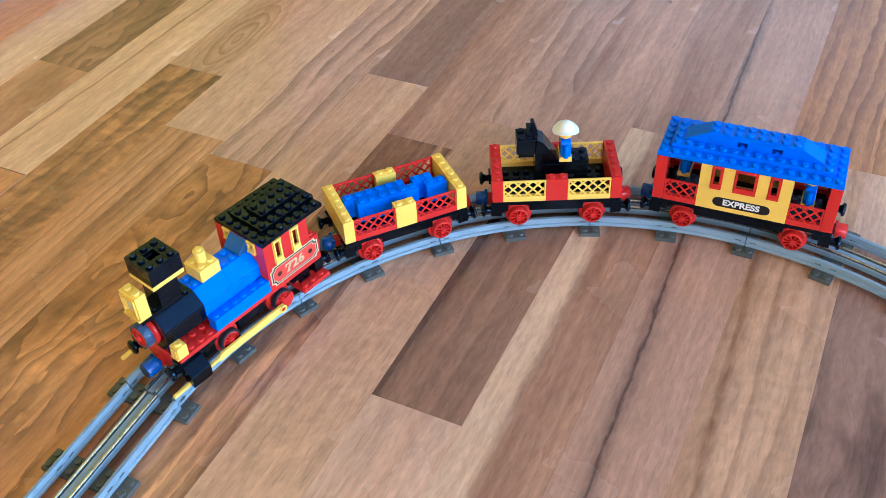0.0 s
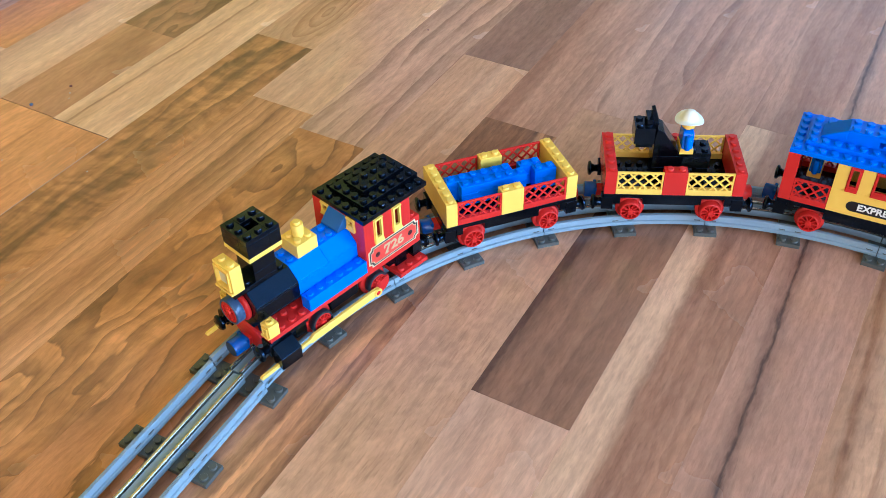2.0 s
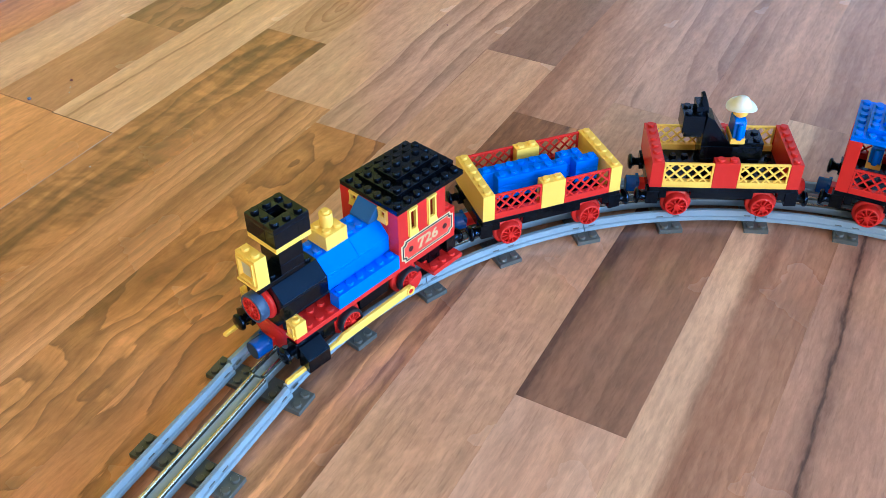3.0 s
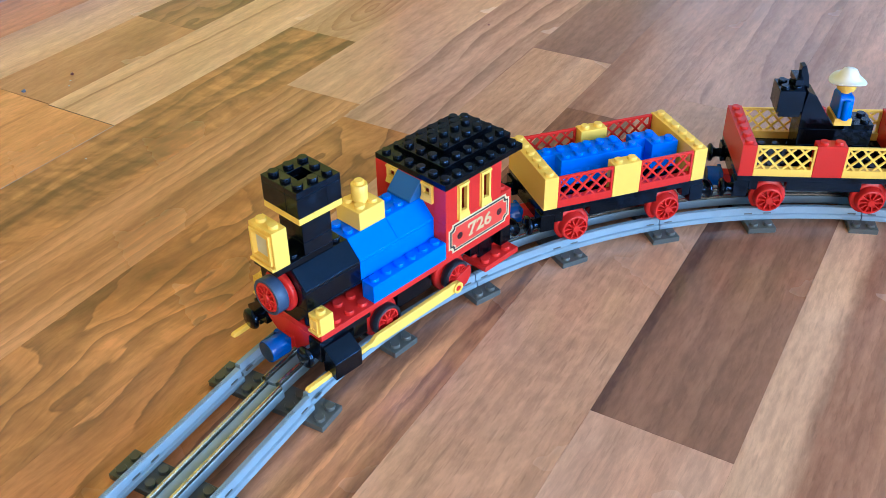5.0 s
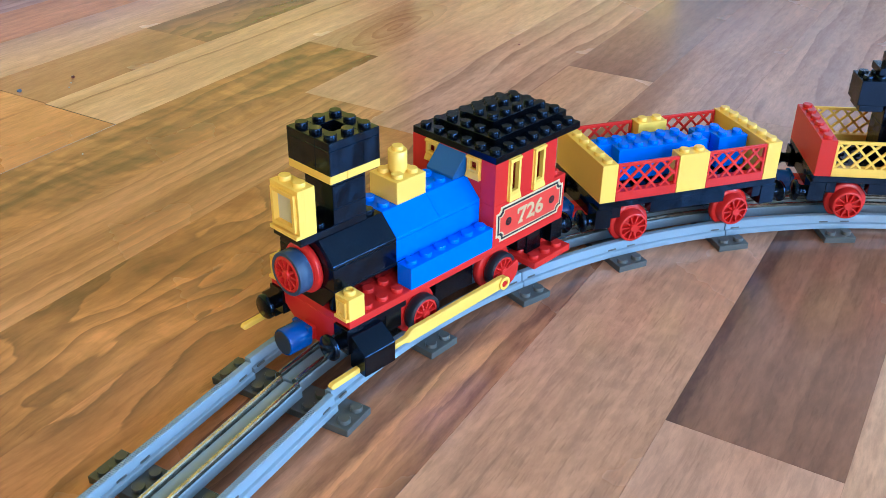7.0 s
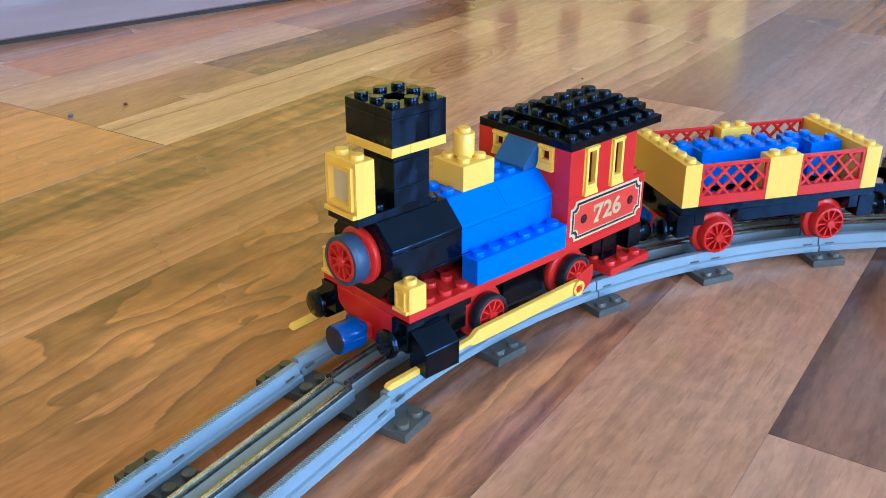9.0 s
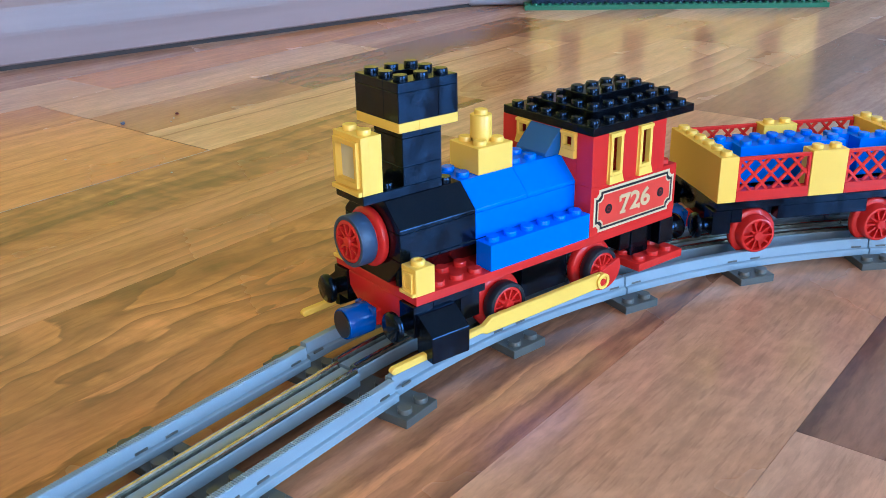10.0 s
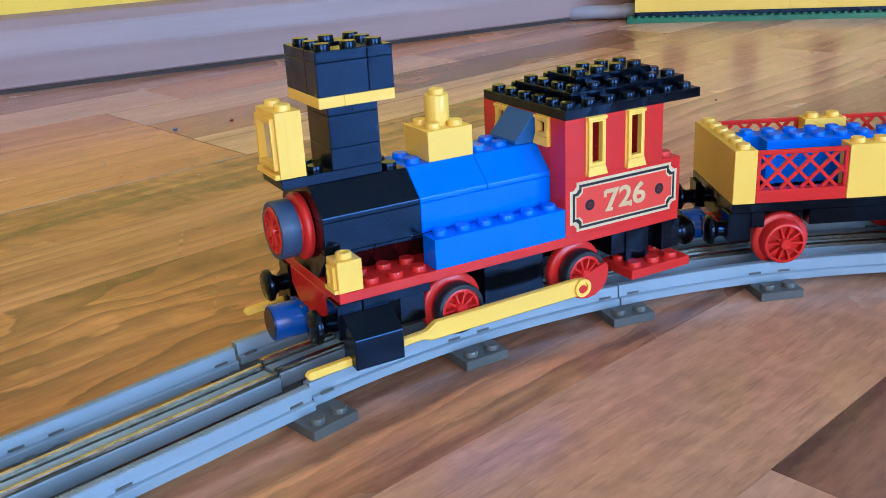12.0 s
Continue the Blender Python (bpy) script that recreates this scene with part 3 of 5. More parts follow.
def track_piece(name, path, sleepers, label, teeth=False):
    """Two running rails, a conductor with two contact strips, and sleepers."""
    x, y, h = path[0]
    m = pose(x, y, 0, 0, 0, math.degrees(h))
    ob = thing(name, m, label, "toy track", "train track pieces")
    inv = m.inverted()
    local = []
    for px, py, ph in path:
        p = inv @ Vector((px, py, 0))
        local.append((p.x, p.y, ph - h))
    for d in (-0.0195, 0.0195):
        rail = part("rail", sweep(bmesh.new(), shifted(RAIL, d), local), GREY, ob)
        clips = bmesh.new()
        for (ax, ay, ah) in sleepers:
            p = inv @ Vector((ax, ay, 0))
            r = ah - h
            for along in (-0.0055, 0.0055):
                q = pose(p.x, p.y, 0, 0, 0, math.degrees(r)) @ pose(along, d, 0)
                for side in (-1, 1):
                    c = box(bmesh.new(), -0.0022, 0.0022, -0.0003, 0.0003, 0.0062, 0.0069, 0)
                    c.transform(q @ pose(0, side * 0.0017, 0))
                    tmp = bpy.data.meshes.new("t")
                    c.to_mesh(tmp)
                    c.free()
                    clips.from_mesh(tmp)
                    bpy.data.meshes.remove(tmp)
        tagged(part("clip", clips, DARK, rail), kind="stuff")
        if teeth:
            tb = bmesh.new()
            n = int((local[-1][0] - 0.020) / 0.0009)
            for i in range(n):
                cx = 0.010 + i * 0.0009
                box(tb, cx, cx + 0.00045, d - 0.0011, d + 0.0011, RAIL_TOP - 0.0003, RAIL_TOP + 0.00022, 0)
            tagged(part("rack", tb, GREY, rail), kind="stuff")
    con = part("conductor", sweep(bmesh.new(), CONDUCTOR, local), GREY, ob, "light grey conductor bed")
    for d in (-0.0040, 0.0040):
        strip = ((d - 0.0011, 0.0067), (d - 0.0011, 0.0089), (d - 0.0007, 0.0093), (d - 0.0001, 0.0094), (d + 0.0006, 0.0091), (d + 0.0016, 0.0080), (d + 0.0016, 0.0067))
        part("contact_strip", sweep(bmesh.new(), strip, local), STEEL, con, "shiny metal contact strip")
    for ax, ay, ah in sleepers:
        sleeper(ob, inv @ pose(ax, ay, 0, 0, 0, math.degrees(ah)))
    return ob


def on_curve(deg):
    a = radians(deg)
    return CX + RAD * math.sin(a), CY + RAD * math.cos(a), -a


GAP = 0.06
for j in range(5):
    a0 = K0 + 22.5 * j
    path = [on_curve(a0 + GAP + (22.5 - 2 * GAP) * i / 14) for i in range(15)]
    track_piece("curved_track", path, [on_curve(a0 + 11.25), on_curve(a0 + 22.5)], "curved light grey toy track with dark grey sleepers")

sx, sy, sh = on_curve(K0)
sh += radians(1.4)
sx, sy = sx - 0.0004, sy - 0.0022
ux, uy = math.cos(sh), math.sin(sh)
for j in range(3):
    e0, e1 = -0.128 * (j + 1) + 0.0003, -0.128 * j - 0.0003
    path = [(sx + ux * (e0 + (e1 - e0) * i / 2), sy + uy * (e0 + (e1 - e0) * i / 2), sh) for i in range(3)]
    track_piece("straight_track", path, [(sx + ux * (e0 + 0.064), sy + uy * (e0 + 0.064), sh), (sx + ux * e1, sy + uy * e1, sh)],
                "straight light grey toy train track with bright contact strips", teeth=True)

# ---------------------------------------------------------------- vehicle parts
H = 0.033


def spoked_wheel(parent, x, side, z, r, flange, tyre=False, spokes=10, y_face=0.0235):
    """A wheel on the side -1 (towards the inside of the curve) or +1, its axle along y."""
    bm = bmesh.new()
    s = side
    rim = r - 0.0014 if tyre else r
    turned(bm, ((0.002, s * 0.0152), (flange - 0.0005, s * 0.0152), (flange, s * 0.0157), (flange, s * 0.0181), (flange - 0.0004, s * 0.0186),
                (rim + 0.0006, s * 0.0188), (rim, s * (y_face - 0.0003)), (rim - 0.0003, s * y_face), (rim - 0.0011, s * y_face),
                (rim - 0.0013, s * (y_face - 0.0026)), (0.0004, s * (y_face - 0.0026))), (0, 0, 0), "y", 36)
    turned(bm, ((0.0021, s * (y_face - 0.0027)), (0.0021, s * (y_face + 0.0007)), (0.0018, s * (y_face + 0.0011))), (0, 0, 0), "y", 18)
    star(bm, spokes, 0.0016, rim - 0.0008, 0.00034, s * (y_face - 0.0027), s * (y_face - 0.0001), "y")
    w = part("wheel", bm, RED, parent, "red spoked wheel")
    w.location = (x, 0, z)
    if tyre:
        t = bmesh.new()
        turned(t, ((rim - 0.0001, s * 0.0198), (r - 0.0003, s * 0.0198), (r, s * 0.0201), (r, s * (y_face - 0.0002)), (r - 0.0003, s * (y_face + 0.0002)), (rim - 0.0001, s * (y_face + 0.0002))), (0, 0, 0), "y", 36, False)
        part("tyre", t, RUBBER, w, "black rubber tyre")
    return w


def buffer_pair(parent, x, way, z=0.0231, deep=0.0036):
    """Two black buffers at an end; way is -1 for the front and +1 for the rear."""
    for y in (-0.0198, 0.0198):
        bm = bmesh.new()
        a, b = sorted((x + way * 0.0012, x - way * 0.0068))
        box(bm, a, b, y - 0.0040, y + 0.0040, z - deep, 0.0297)
        turned(bm, ((0.0028, 0.0), (0.0026, way * 0.0036), (0.0036, way * 0.0052), (0.0053, way * 0.0062), (0.0053, way * 0.0074), (0.0044, way * 0.0082), (0.0010, way * 0.0086)), (x, y, z), "x", 24)
        part("buffer", bm, BLACK, parent, "black round buffer")


def magnet_coupler(parent, x, way, material, z=0.0188, reach=0.0):
    bm = bmesh.new()
    a, b = sorted((x - way * 0.006, x + way * 0.004))
    box(bm, a, b, -0.0036, 0.0036, z - 0.003, z + 0.003, 0.0005)
    arm = part("coupling_arm", bm, RED, parent)
    bm = bmesh.new()
    turned(bm, ((0.0050, way * 0.0032), (0.0056, way * 0.0036), (0.0056, way * (0.0110 + reach)), (0.0053, way * (0.0114 + reach))), (x, 0, z), "x", 28)
    box(bm, *sorted((x + way * 0.0028, x + way * 0.0050)), -0.0052, 0.0052, z + 0.001, z + 0.0050, 0.0004)
    holder = part("magnet_holder", bm, NAVY if material is BLUE else material, arm, "dark blue magnet holder" if material is BLUE else "red magnet holder")
    bm = bmesh.new()
    turned(bm, ((0.0048, way * (0.0110 + reach)), (0.0048, way * (0.0117 + reach))), (x, 0, z), "x", 24)
    tip = part("magnet", bm, RUBBER, arm, "black magnet face")
    return holder


def underframe(parent, length, gap0, gap1):
    """Black chassis plate with a deep inner frame, sole bars and end blocks."""
    bm = bmesh.new()
    box(bm, 0.0001, length - 0.0001, -3 * S + 0.0001, 3 * S - 0.0001, H - PL, H - 0.00005)
    chassis = part("chassis", bm, BLACK, parent, "black chassis plate")
    bm = box(bmesh.new(), 0.006, length - 0.006, -1.45 * S, 1.45 * S, H - 0.0110, H - PL - 0.00002)
    part("inner_frame", bm, BLACK, chassis)
    for side in (-1, 1):
        ya, yb = sorted((side * 0.0180, side * 0.0234))
        part("sole_bar", box(bmesh.new(), gap0 - 0.0032, gap1 + 0.0032, ya, yb, H - 0.0090, H - PL - 0.00006), BLACK, chassis)
        for xa, xb in ((0.0072, 0.0120), (length - 0.0120, length - 0.0072)):
            part("step_block", box(bmesh.new(), xa, xb, ya, yb, H - 0.0090, H - PL - 0.00006), BLACK, chassis)
    for x0 in (0.001, length - 0.009):
        part("end_block", box(bmesh.new(), x0, x0 + 0.0046, -1.9 * S, 1.9 * S, 0.0215, H - PL - 0.00006), BLACK, chassis)


def axles(parent, xs, r, flange, z, **kw):
    for x in xs:
        for s in (-1, 1):
            spoked_wheel(parent, x, s, z, r, flange, **kw)
        bm = bmesh.new()
        turned(bm, ((0.0014, -0.0165), (0.0014, 0.0165)), (x, 0, z), "y", 10)
        part("axle", bm, RED, parent)


def lattice(parent, material, x, z, length, height, side, label):
    """A moulded fence panel: sill, thin frame and crossing diagonal bars."""
    bm = bmesh.new()
    yo = 3 * S * side
    y_out, y_in = yo - side * 0.0004, yo - side * 0.0020
    a, b = sorted((y_out, y_in))
    sill = 0.0046
    s0, s1 = sorted((yo - side * 0.0001, yo - side * 0.0040))
    box(bm, x + 0.0001, x + length - 0.0001, s0, s1, z, z + sill)
    box(bm, x + 0.0001, x + length - 0.0001, a, b, z + height - 0.0015, z + height)
    box(bm, x + 0.0001, x + 0.0014, a, b, z + sill, z + height - 0.0015)
    box(bm, x + length - 0.0014, x + length - 0.0001, a, b, z + sill, z + height - 0.0015)
    lo, hi = z + sill, z + height - 0.0015
    x0, x1 = x + 0.0014, x + length - 0.0014
    tall = hi - lo
    pitch = tall * 0.59
    run = tall * 0.98
    n = int((x1 - x0) / pitch) + 3
    for i in range(-3, n):
        for way in (1, -1):
            p0 = Vector((x0 + i * pitch, 0, lo if way > 0 else hi))
            p1 = p0 + Vector((run, 0, way * tall))
            t0 = max(0.0, (x0 - p0.x) / run)
            t1 = min(1.0, (x1 - p0.x) / run)
            if t1 - t0 < 0.08:
                continue
            q0, q1 = p0.lerp(p1, t0), p0.lerp(p1, t1)
            d = (q1 - q0).normalized()
            nrm = Vector((-d.z, 0, d.x)) * 0.00056
            off = 0.00015 * way
            ya, yb = a + 0.0003 + off, b - 0.0003 + off
            vs = [bm.verts.new((q.x + k * nrm.x, y, q.z + k * nrm.z)) for q in (q0, q1) for k in (-1, 1) for y in (ya, yb)]
            for f in ((0, 1, 3, 2), (4, 6, 7, 5), (0, 4, 5, 1), (2, 3, 7, 6), (0, 2, 6, 4), (1, 5, 7, 3)):
                bm.faces.new([vs[k] for k in f])
    return part("lattice_fence", bm, material, parent, label)


def framed_window(parent, x, y, z, w, h, face, material, glass=True, depth=0.0016):
    """A little window with raised frame and sill. face: 'y-' or 'x-', the way its outside looks; (x, y, z) is the low outer corner."""
    def at(a, d, zz):
        if face == "y-":
            return (x + a, y + d, z + zz)
        if face == "y+":
            return (x + a, y - d, z + zz)
        return (x + d, y + a, z + zz)

    def put(bm, a0, a1, d0, d1, z0, z1):
        p, q = at(a0, d0, z0), at(a1, d1, z1)
        box(bm, min(p[0], q[0]), max(p[0], q[0]), min(p[1], q[1]), max(p[1], q[1]), p[2], q[2], 0.00015)
    t = 0.0016
    win = part("window", ring(bmesh.new(), 0.0001, w - 0.0001, 0.0, h, t, t + 0.0014, t, 0.0, depth, at), material, parent, "yellow window frame" if material is YELLOW else "red window frame")
    part("moulding", ring(bmesh.new(), 0.0007, w - 0.0007, 0.0030, h - 0.0006, 0.0013, 0.0012, 0.0012, -0.0009, 0.0008, at), material, win)
    sl = bmesh.new()
    low = [(0.0001, -0.0014, 0.0), (w - 0.0001, -0.0014, 0.0), (w - 0.0001, -0.00005, 0.0), (0.0001, -0.00005, 0.0)]
    high = [(0.0007, -0.0010, 0.0029), (w - 0.0007, -0.0010, 0.0029), (w - 0.0007, -0.00005, 0.0029), (0.0007, -0.00005, 0.0029)]
    a, b = [sl.verts.new(at(*q)) for q in low], [sl.verts.new(at(*q)) for q in high]
    sl.faces.new(a[::-1])
    sl.faces.new(b)
    for k in range(4):
        sl.faces.new((a[k], a[(k + 1) % 4], b[(k + 1) % 4], b[k]))
    put(sl, 0.0002, w - 0.0002, -0.0012, -0.00005, h - 0.0012, h - 0.0001)
    part("sill", sl, material, win)
    if glass:
        g = bmesh.new()
        put(g, t, w - t, depth * 0.5, depth * 0.5 + 0.0006, t, h - t)
        p = part("pane", g, THIN_GLASS, win)
        p.visible_shadow = False
    return win


# ---------------------------------------------------------------- locomotive
def locomotive():
    loco = thing("steam_locomotive", pose(0, 0, 0), "toy brick steam locomotive in red, blue, black and yellow", "toy train", "toy train vehicles")
    yn = -3 * S
    # red running plate with studs where nothing stands on it
    bm = bmesh.new()
    box(bm, 0.0001, 16 * S - 0.0001, -3 * S + 0.0001, 3 * S - 0.0001, H - PL, H)
    for i in (0, 1, 2, 3):
        for j in (-2.5, -1.5, 1.5, 2.5):
            if not (i == 0 and (abs(j) > 2 or j < 0)):
                stud(bm, (i + 0.5) * S, j * S, H)
    part("running_plate", bm, RED, loco, "red studded running plate")
    # tapering front apron down to the coupling
    bm = bmesh.new()
    prism(bm, ((-0.0160, H - PL - 0.00005), (0.0160, H - PL - 0.00005), (0.0155, 0.0240), (0.0095, 0.0190), (0.0066, 0.0150), (-0.0066, 0.0150), (-0.0095, 0.0190), (-0.0155, 0.0240)), 0.0000, 0.0040)
    part("front_apron", bm, RED, loco, "red tapering front apron")
    # black underframe
    bm = bmesh.new()
    box(bm, 0.004, 0.124, -1.45 * S, 1.45 * S, 0.0225, H - PL - 0.0001)
    part("underframe", bm, BLACK, loco, "black underframe")
    part("ash_pan", box(bmesh.new(), 0.053, 0.076, -2.1 * S, 2.1 * S, 0.0140, H - PL - 0.0002), BLACK, loco)
    part("side_plate", box(bmesh.new(), 0.0075, 0.030, -2.9 * S, 2.9 * S, 0.0267, H - PL - 0.0001), BLACK, loco)
    part("cylinder_bracket", box(bmesh.new(), 0.020, 0.0285, -2.75 * S, 2.75 * S, 0.0175, 0.0266), BLACK, loco)
    part("cab_support", box(bmesh.new(), 0.102, 0.1205, -2.5 * S, 2.5 * S, 0.0205, H - PL - 0.0001), BLACK, loco)
    buffer_pair(loco, 0.0002, -1, deep=0.0046)
    buffer_pair(loco, 0.1278, 1)
    magnet_coupler(loco, 0.0, -1, BLUE, reach=0.0022)
    magnet_coupler(loco, 0.128, 1, BLUE)
    # wheels
    for x in (0.040, 0.088):
        for s in (-1, 1):
            w = spoked_wheel(loco, x, s, RAIL_TOP + 0.0082, 0.0082, 0.0105, tyre=True, y_face=0.0240)
            if x > 0.05:
                bm = bmesh.new()
                yy = sorted((s * 0.0238, s * 0.0256))
                prism_y(bm, [(0.0086 * math.cos(radians(a)), 0.0079 * math.sin(radians(a))) for a in range(-168, 25, 12)], *yy, 0.0003)
                turned(bm, ((0.0017, s * 0.0250), (0.0017, s * 0.0292)), (-0.0048, 0, -0.0026), "y", 16)
                part("crank", bm, RED, w, "red crank web with pin")
    # coupling rods and cylinders
    for s in (-1, 1):
        bm = bmesh.new()
        y0, y1 = sorted((s * 0.0262, s * 0.0288))
        prism_y(bm, ((-0.0130, 0.0112), (0.0240, 0.0140), (0.0265, 0.0130), (0.0820, 0.0136), (0.0850, 0.0150), (0.0862, 0.0172), (0.0848, 0.0190), (0.0815, 0.0194), (0.0285, 0.0186), (0.0252, 0.0164), (-0.0128, 0.0138), (-0.0140, 0.0126)), y0, y1, 0.0004)
        turned(bm, ((0.0031, s * 0.0286), (0.0031, s * 0.0296), (0.0019, s * 0.0296), (0.0019, s * 0.0289)), (0.0830, 0, 0.0165), "y", 20)
        part("coupling_rod", bm, YELLOW, loco, "yellow coupling rod")
        bm = bmesh.new()
        prism(bm, ((s * 0.0235, 0.0130), (s * 0.0318, 0.0118), (s * 0.0320, 0.0212), (s * 0.0246, 0.0268), (s * 0.0200, 0.0268), (s * 0.0200, 0.0200), (s * 0.0235, 0.0195)), 0.0002, 0.0158)
        part("cylinder_block", bm, BLACK, loco, "black slope brick cylinder")
        bm = bmesh.new()
        ya, yb = sorted((s * 0.0125, s * 0.0285))
        box(bm, 0.1042, 0.1298, ya, yb, 0.0138, 0.0170)
        for i in range(3):
            for j in (0.0165, 0.0245):
                stud(bm, 0.1042 + (i + 0.5) * S, s * j, 0.0170)
        part("footplate", bm, RED, loco, "red studded footplate")
        part("bracket", box(bmesh.new(), 0.108, 0.118, *sorted((s * 0.0130, s * 0.0205)), 0.0171, H - PL - 0.0002), BLACK, loco)
    # marker lamps
    for y in (yn, 2 * S):
        bm = bmesh.new()
        box(bm, 0.0001, S - 0.0001, y + 0.0001, y + S - 0.0001, H + 0.00004, H + BR)
        turned(bm, ((0.0024, -0.0002), (0.0024, 0.0015), (0.0022, 0.0017), (0.0015, 0.0017), (0.0014, 0.0006)), (S / 2, y + S / 2, H + BR), "z", 18)
        c = y + S / 2
        for q in ((c - 0.0024, c - 0.0015, 0.0012, 0.0080), (c + 0.0015, c + 0.0024, 0.0012, 0.0080), (c - 0.0015, c + 0.0015, 0.0012, 0.0024), (c - 0.0015, c + 0.0015, 0.0070, 0.0080)):
            box(bm, -0.0008, 0.0006, q[0], q[1], H + q[2], H + q[3], 0.0001)
        box(bm, -0.0012, 0.0010, y + 0.0004, y + S - 0.0004, H + 0.0001, H + 0.0013, 0.0001)
        lampb = part("marker_lamp", bm, YELLOW, loco, "yellow marker lamp brick")
        part("lamp_face", box(bmesh.new(), -0.0003, 0.0002, c - 0.0014, c + 0.0014, H + 0.0025, H + 0.0069, 0), YELLOW, lampb)
    # boiler: eight-sided, black smokebox then blue
    low = ((-2 * S, H + BR - 0.0012), (-2 * S, H + BR - 0.00005), (2 * S, H + BR - 0.00005), (2 * S, H + BR - 0.0012), (1.05 * S, H + 0.0001), (-1.05 * S, H + 0.0001))
    mid = ((-2 * S, H + BR + 0.00005), (-2 * S, H + 2 * BR - 0.00005), (2 * S, H + 2 * BR - 0.00005), (2 * S, H + BR + 0.00005))
    top = ((-2 * S, H + 2 * BR + 0.00005), (-2 * S, H + 2 * BR + 0.0014), (-S, H + 3 * BR), (S, H + 3 * BR), (2 * S, H + 2 * BR + 0.0014), (2 * S, H + 2 * BR + 0.00005))
    for x0, x1, mt, nm, shape in ((0, 2, BLACK, "smokebox_brick", low), (2, 5, BLACK, "smokebox_brick", low), (0, 4, BLACK, "smokebox_brick", mid),
                                  (5, 10, BLUE, "boiler_brick", low), (4, 10, BLUE, "boiler_brick", mid)):
        part(nm, prism(bmesh.new(), shape, x0 * S + 0.00005, x1 * S - 0.00005), mt, loco)
    for x0, x1, mt, nm, st in ((0, 4, BLACK, "smokebox_slope", (3,)), (4, 7, BLUE, "boiler_slope", (4,)), (7, 10, BLUE, "boiler_slope", (7, 8))):
        bm = prism(bmesh.new(), top, x0 * S + 0.00006, x1 * S - 0.00006)
        for i in st:
            for j in (-0.5, 0.5):
                stud(bm, (i + 0.5) * S, j * S, H + 3 * BR)
        part(nm, bm, mt, loco)
    # smokebox door: red wheel with a grey tyre
    zc = H + 1.55 * BR
    bm = bmesh.new()
    turned(bm, ((0.0040, 0.0), (0.0102, 0.0), (0.0104, -0.0006), (0.0104, -0.0018), (0.0098, -0.0024), (0.0080, -0.0028), (0.0074, -0.0092), (0.0070, -0.0096), (0.0061, -0.0096), (0.0059, -0.0076), (0.0004, -0.0076)), (-0.0002, 0, zc), "x", 40)
    turned(bm, ((0.0021, -0.0078), (0.0020, -0.0098), (0.0016, -0.0102)), (-0.0002, 0, zc), "x", 18)
    star(bm, 10, 0.0017, 0.0064, 0.0004, -0.0094, -0.0074, "x", (-0.0002, 0, zc))
    door = part("smokebox_door", bm, RED, loco, "red spoked wheel as smokebox door")
    bm = bmesh.new()
    turned(bm, ((0.0074, -0.0034), (0.0086, -0.0034), (0.0089, -0.0038), (0.0089, -0.0090), (0.0086, -0.0094), (0.0074, -0.0094)), (-0.0002, 0, zc), "x", 40, False)
    part("tyre", bm, TYRE, door, "grey rubber tyre")
    bm = bmesh.new()
    turned(bm, ((0.0029, 0.0001), (0.0029, 0.0126), (0.0027, 0.0130), (0.0016, 0.0130), (0.0016, 0.0090)), (0.0036, -0.0126, H), "z", 16)
    part("steam_pipe", bm, BLACK, loco)
    # lamp platform, headlamp
    brick("lamp_platform", loco, BLACK, -S, -S, H + 3 * BR, 4, 2, 1, bare=((0, 0), (0, 1), (2, 0), (2, 1), (3, 0), (3, 1)))
    zl = H + 3 * BR + PL
    here = lambda a, d, zz: (-S + d, a, zl + zz)
    bm = bmesh.new()
    box(bm, -S + 0.00306, -0.0001, -S + 0.0001, S - 0.0001, zl + 0.00004, zl + 2 * BR, 0.00003)
    for j in (-0.5, 0.5):
        stud(bm, -0.5 * S, j * S, zl + 2 * BR)
    lamp = part("headlamp", bm, YELLOW, loco, "yellow window brick headlamp")
    part("lamp_frame", ring(bmesh.new(), -S + 0.0001, S - 0.0001, 0.00004, 2 * BR, 0.0015, 0.0030, 0.0022, 0.0001, 0.00305, here), YELLOW, lamp)
    part("moulding", ring(bmesh.new(), -0.0066, 0.0066, 0.0026, 0.0176, 0.0014, 0.0016, 0.0016, -0.0011, 0.0020, here), YELLOW, lamp)
    part("sill", box(bmesh.new(), -S - 0.0016, -S - 0.0000, -S + 0.0001, S - 0.0001, zl + 0.00005, zl + 0.0016, 0.00015), YELLOW, lamp)
    part("lens", box(bmesh.new(), -S + 0.0012, -S + 0.0020, -0.0054, 0.0054, zl + 0.0042, zl + 0.0160, 0), BLIND, lamp, "pale clear lamp pane")
    # chimney
    brick("chimney_base", loco, BLACK, S, -S, zl, 2, 2, 2, False)
    brick("chimney_brick", loco, BLACK, S, -S, zl + 2 * PL, 2, 2, 3, False)
    brick("chimney_plate", loco, BLACK, S, -S, zl + 5 * PL, 1, 2, 1, False)
    brick("chimney_plate", loco, BLACK, 2 * S, -S, zl + 5 * PL, 1, 2, 1, False)
    zt = zl + 6 * PL
    brick("chimney_collar", loco, YELLOW, 0.5 * S, -1.5 * S, zt, 1, 3, 1, False, "yellow chimney collar plate")
    brick("chimney_collar", loco, YELLOW, 1.5 * S, -1.5 * S, zt, 2, 3, 1, False, "yellow chimney collar plate")
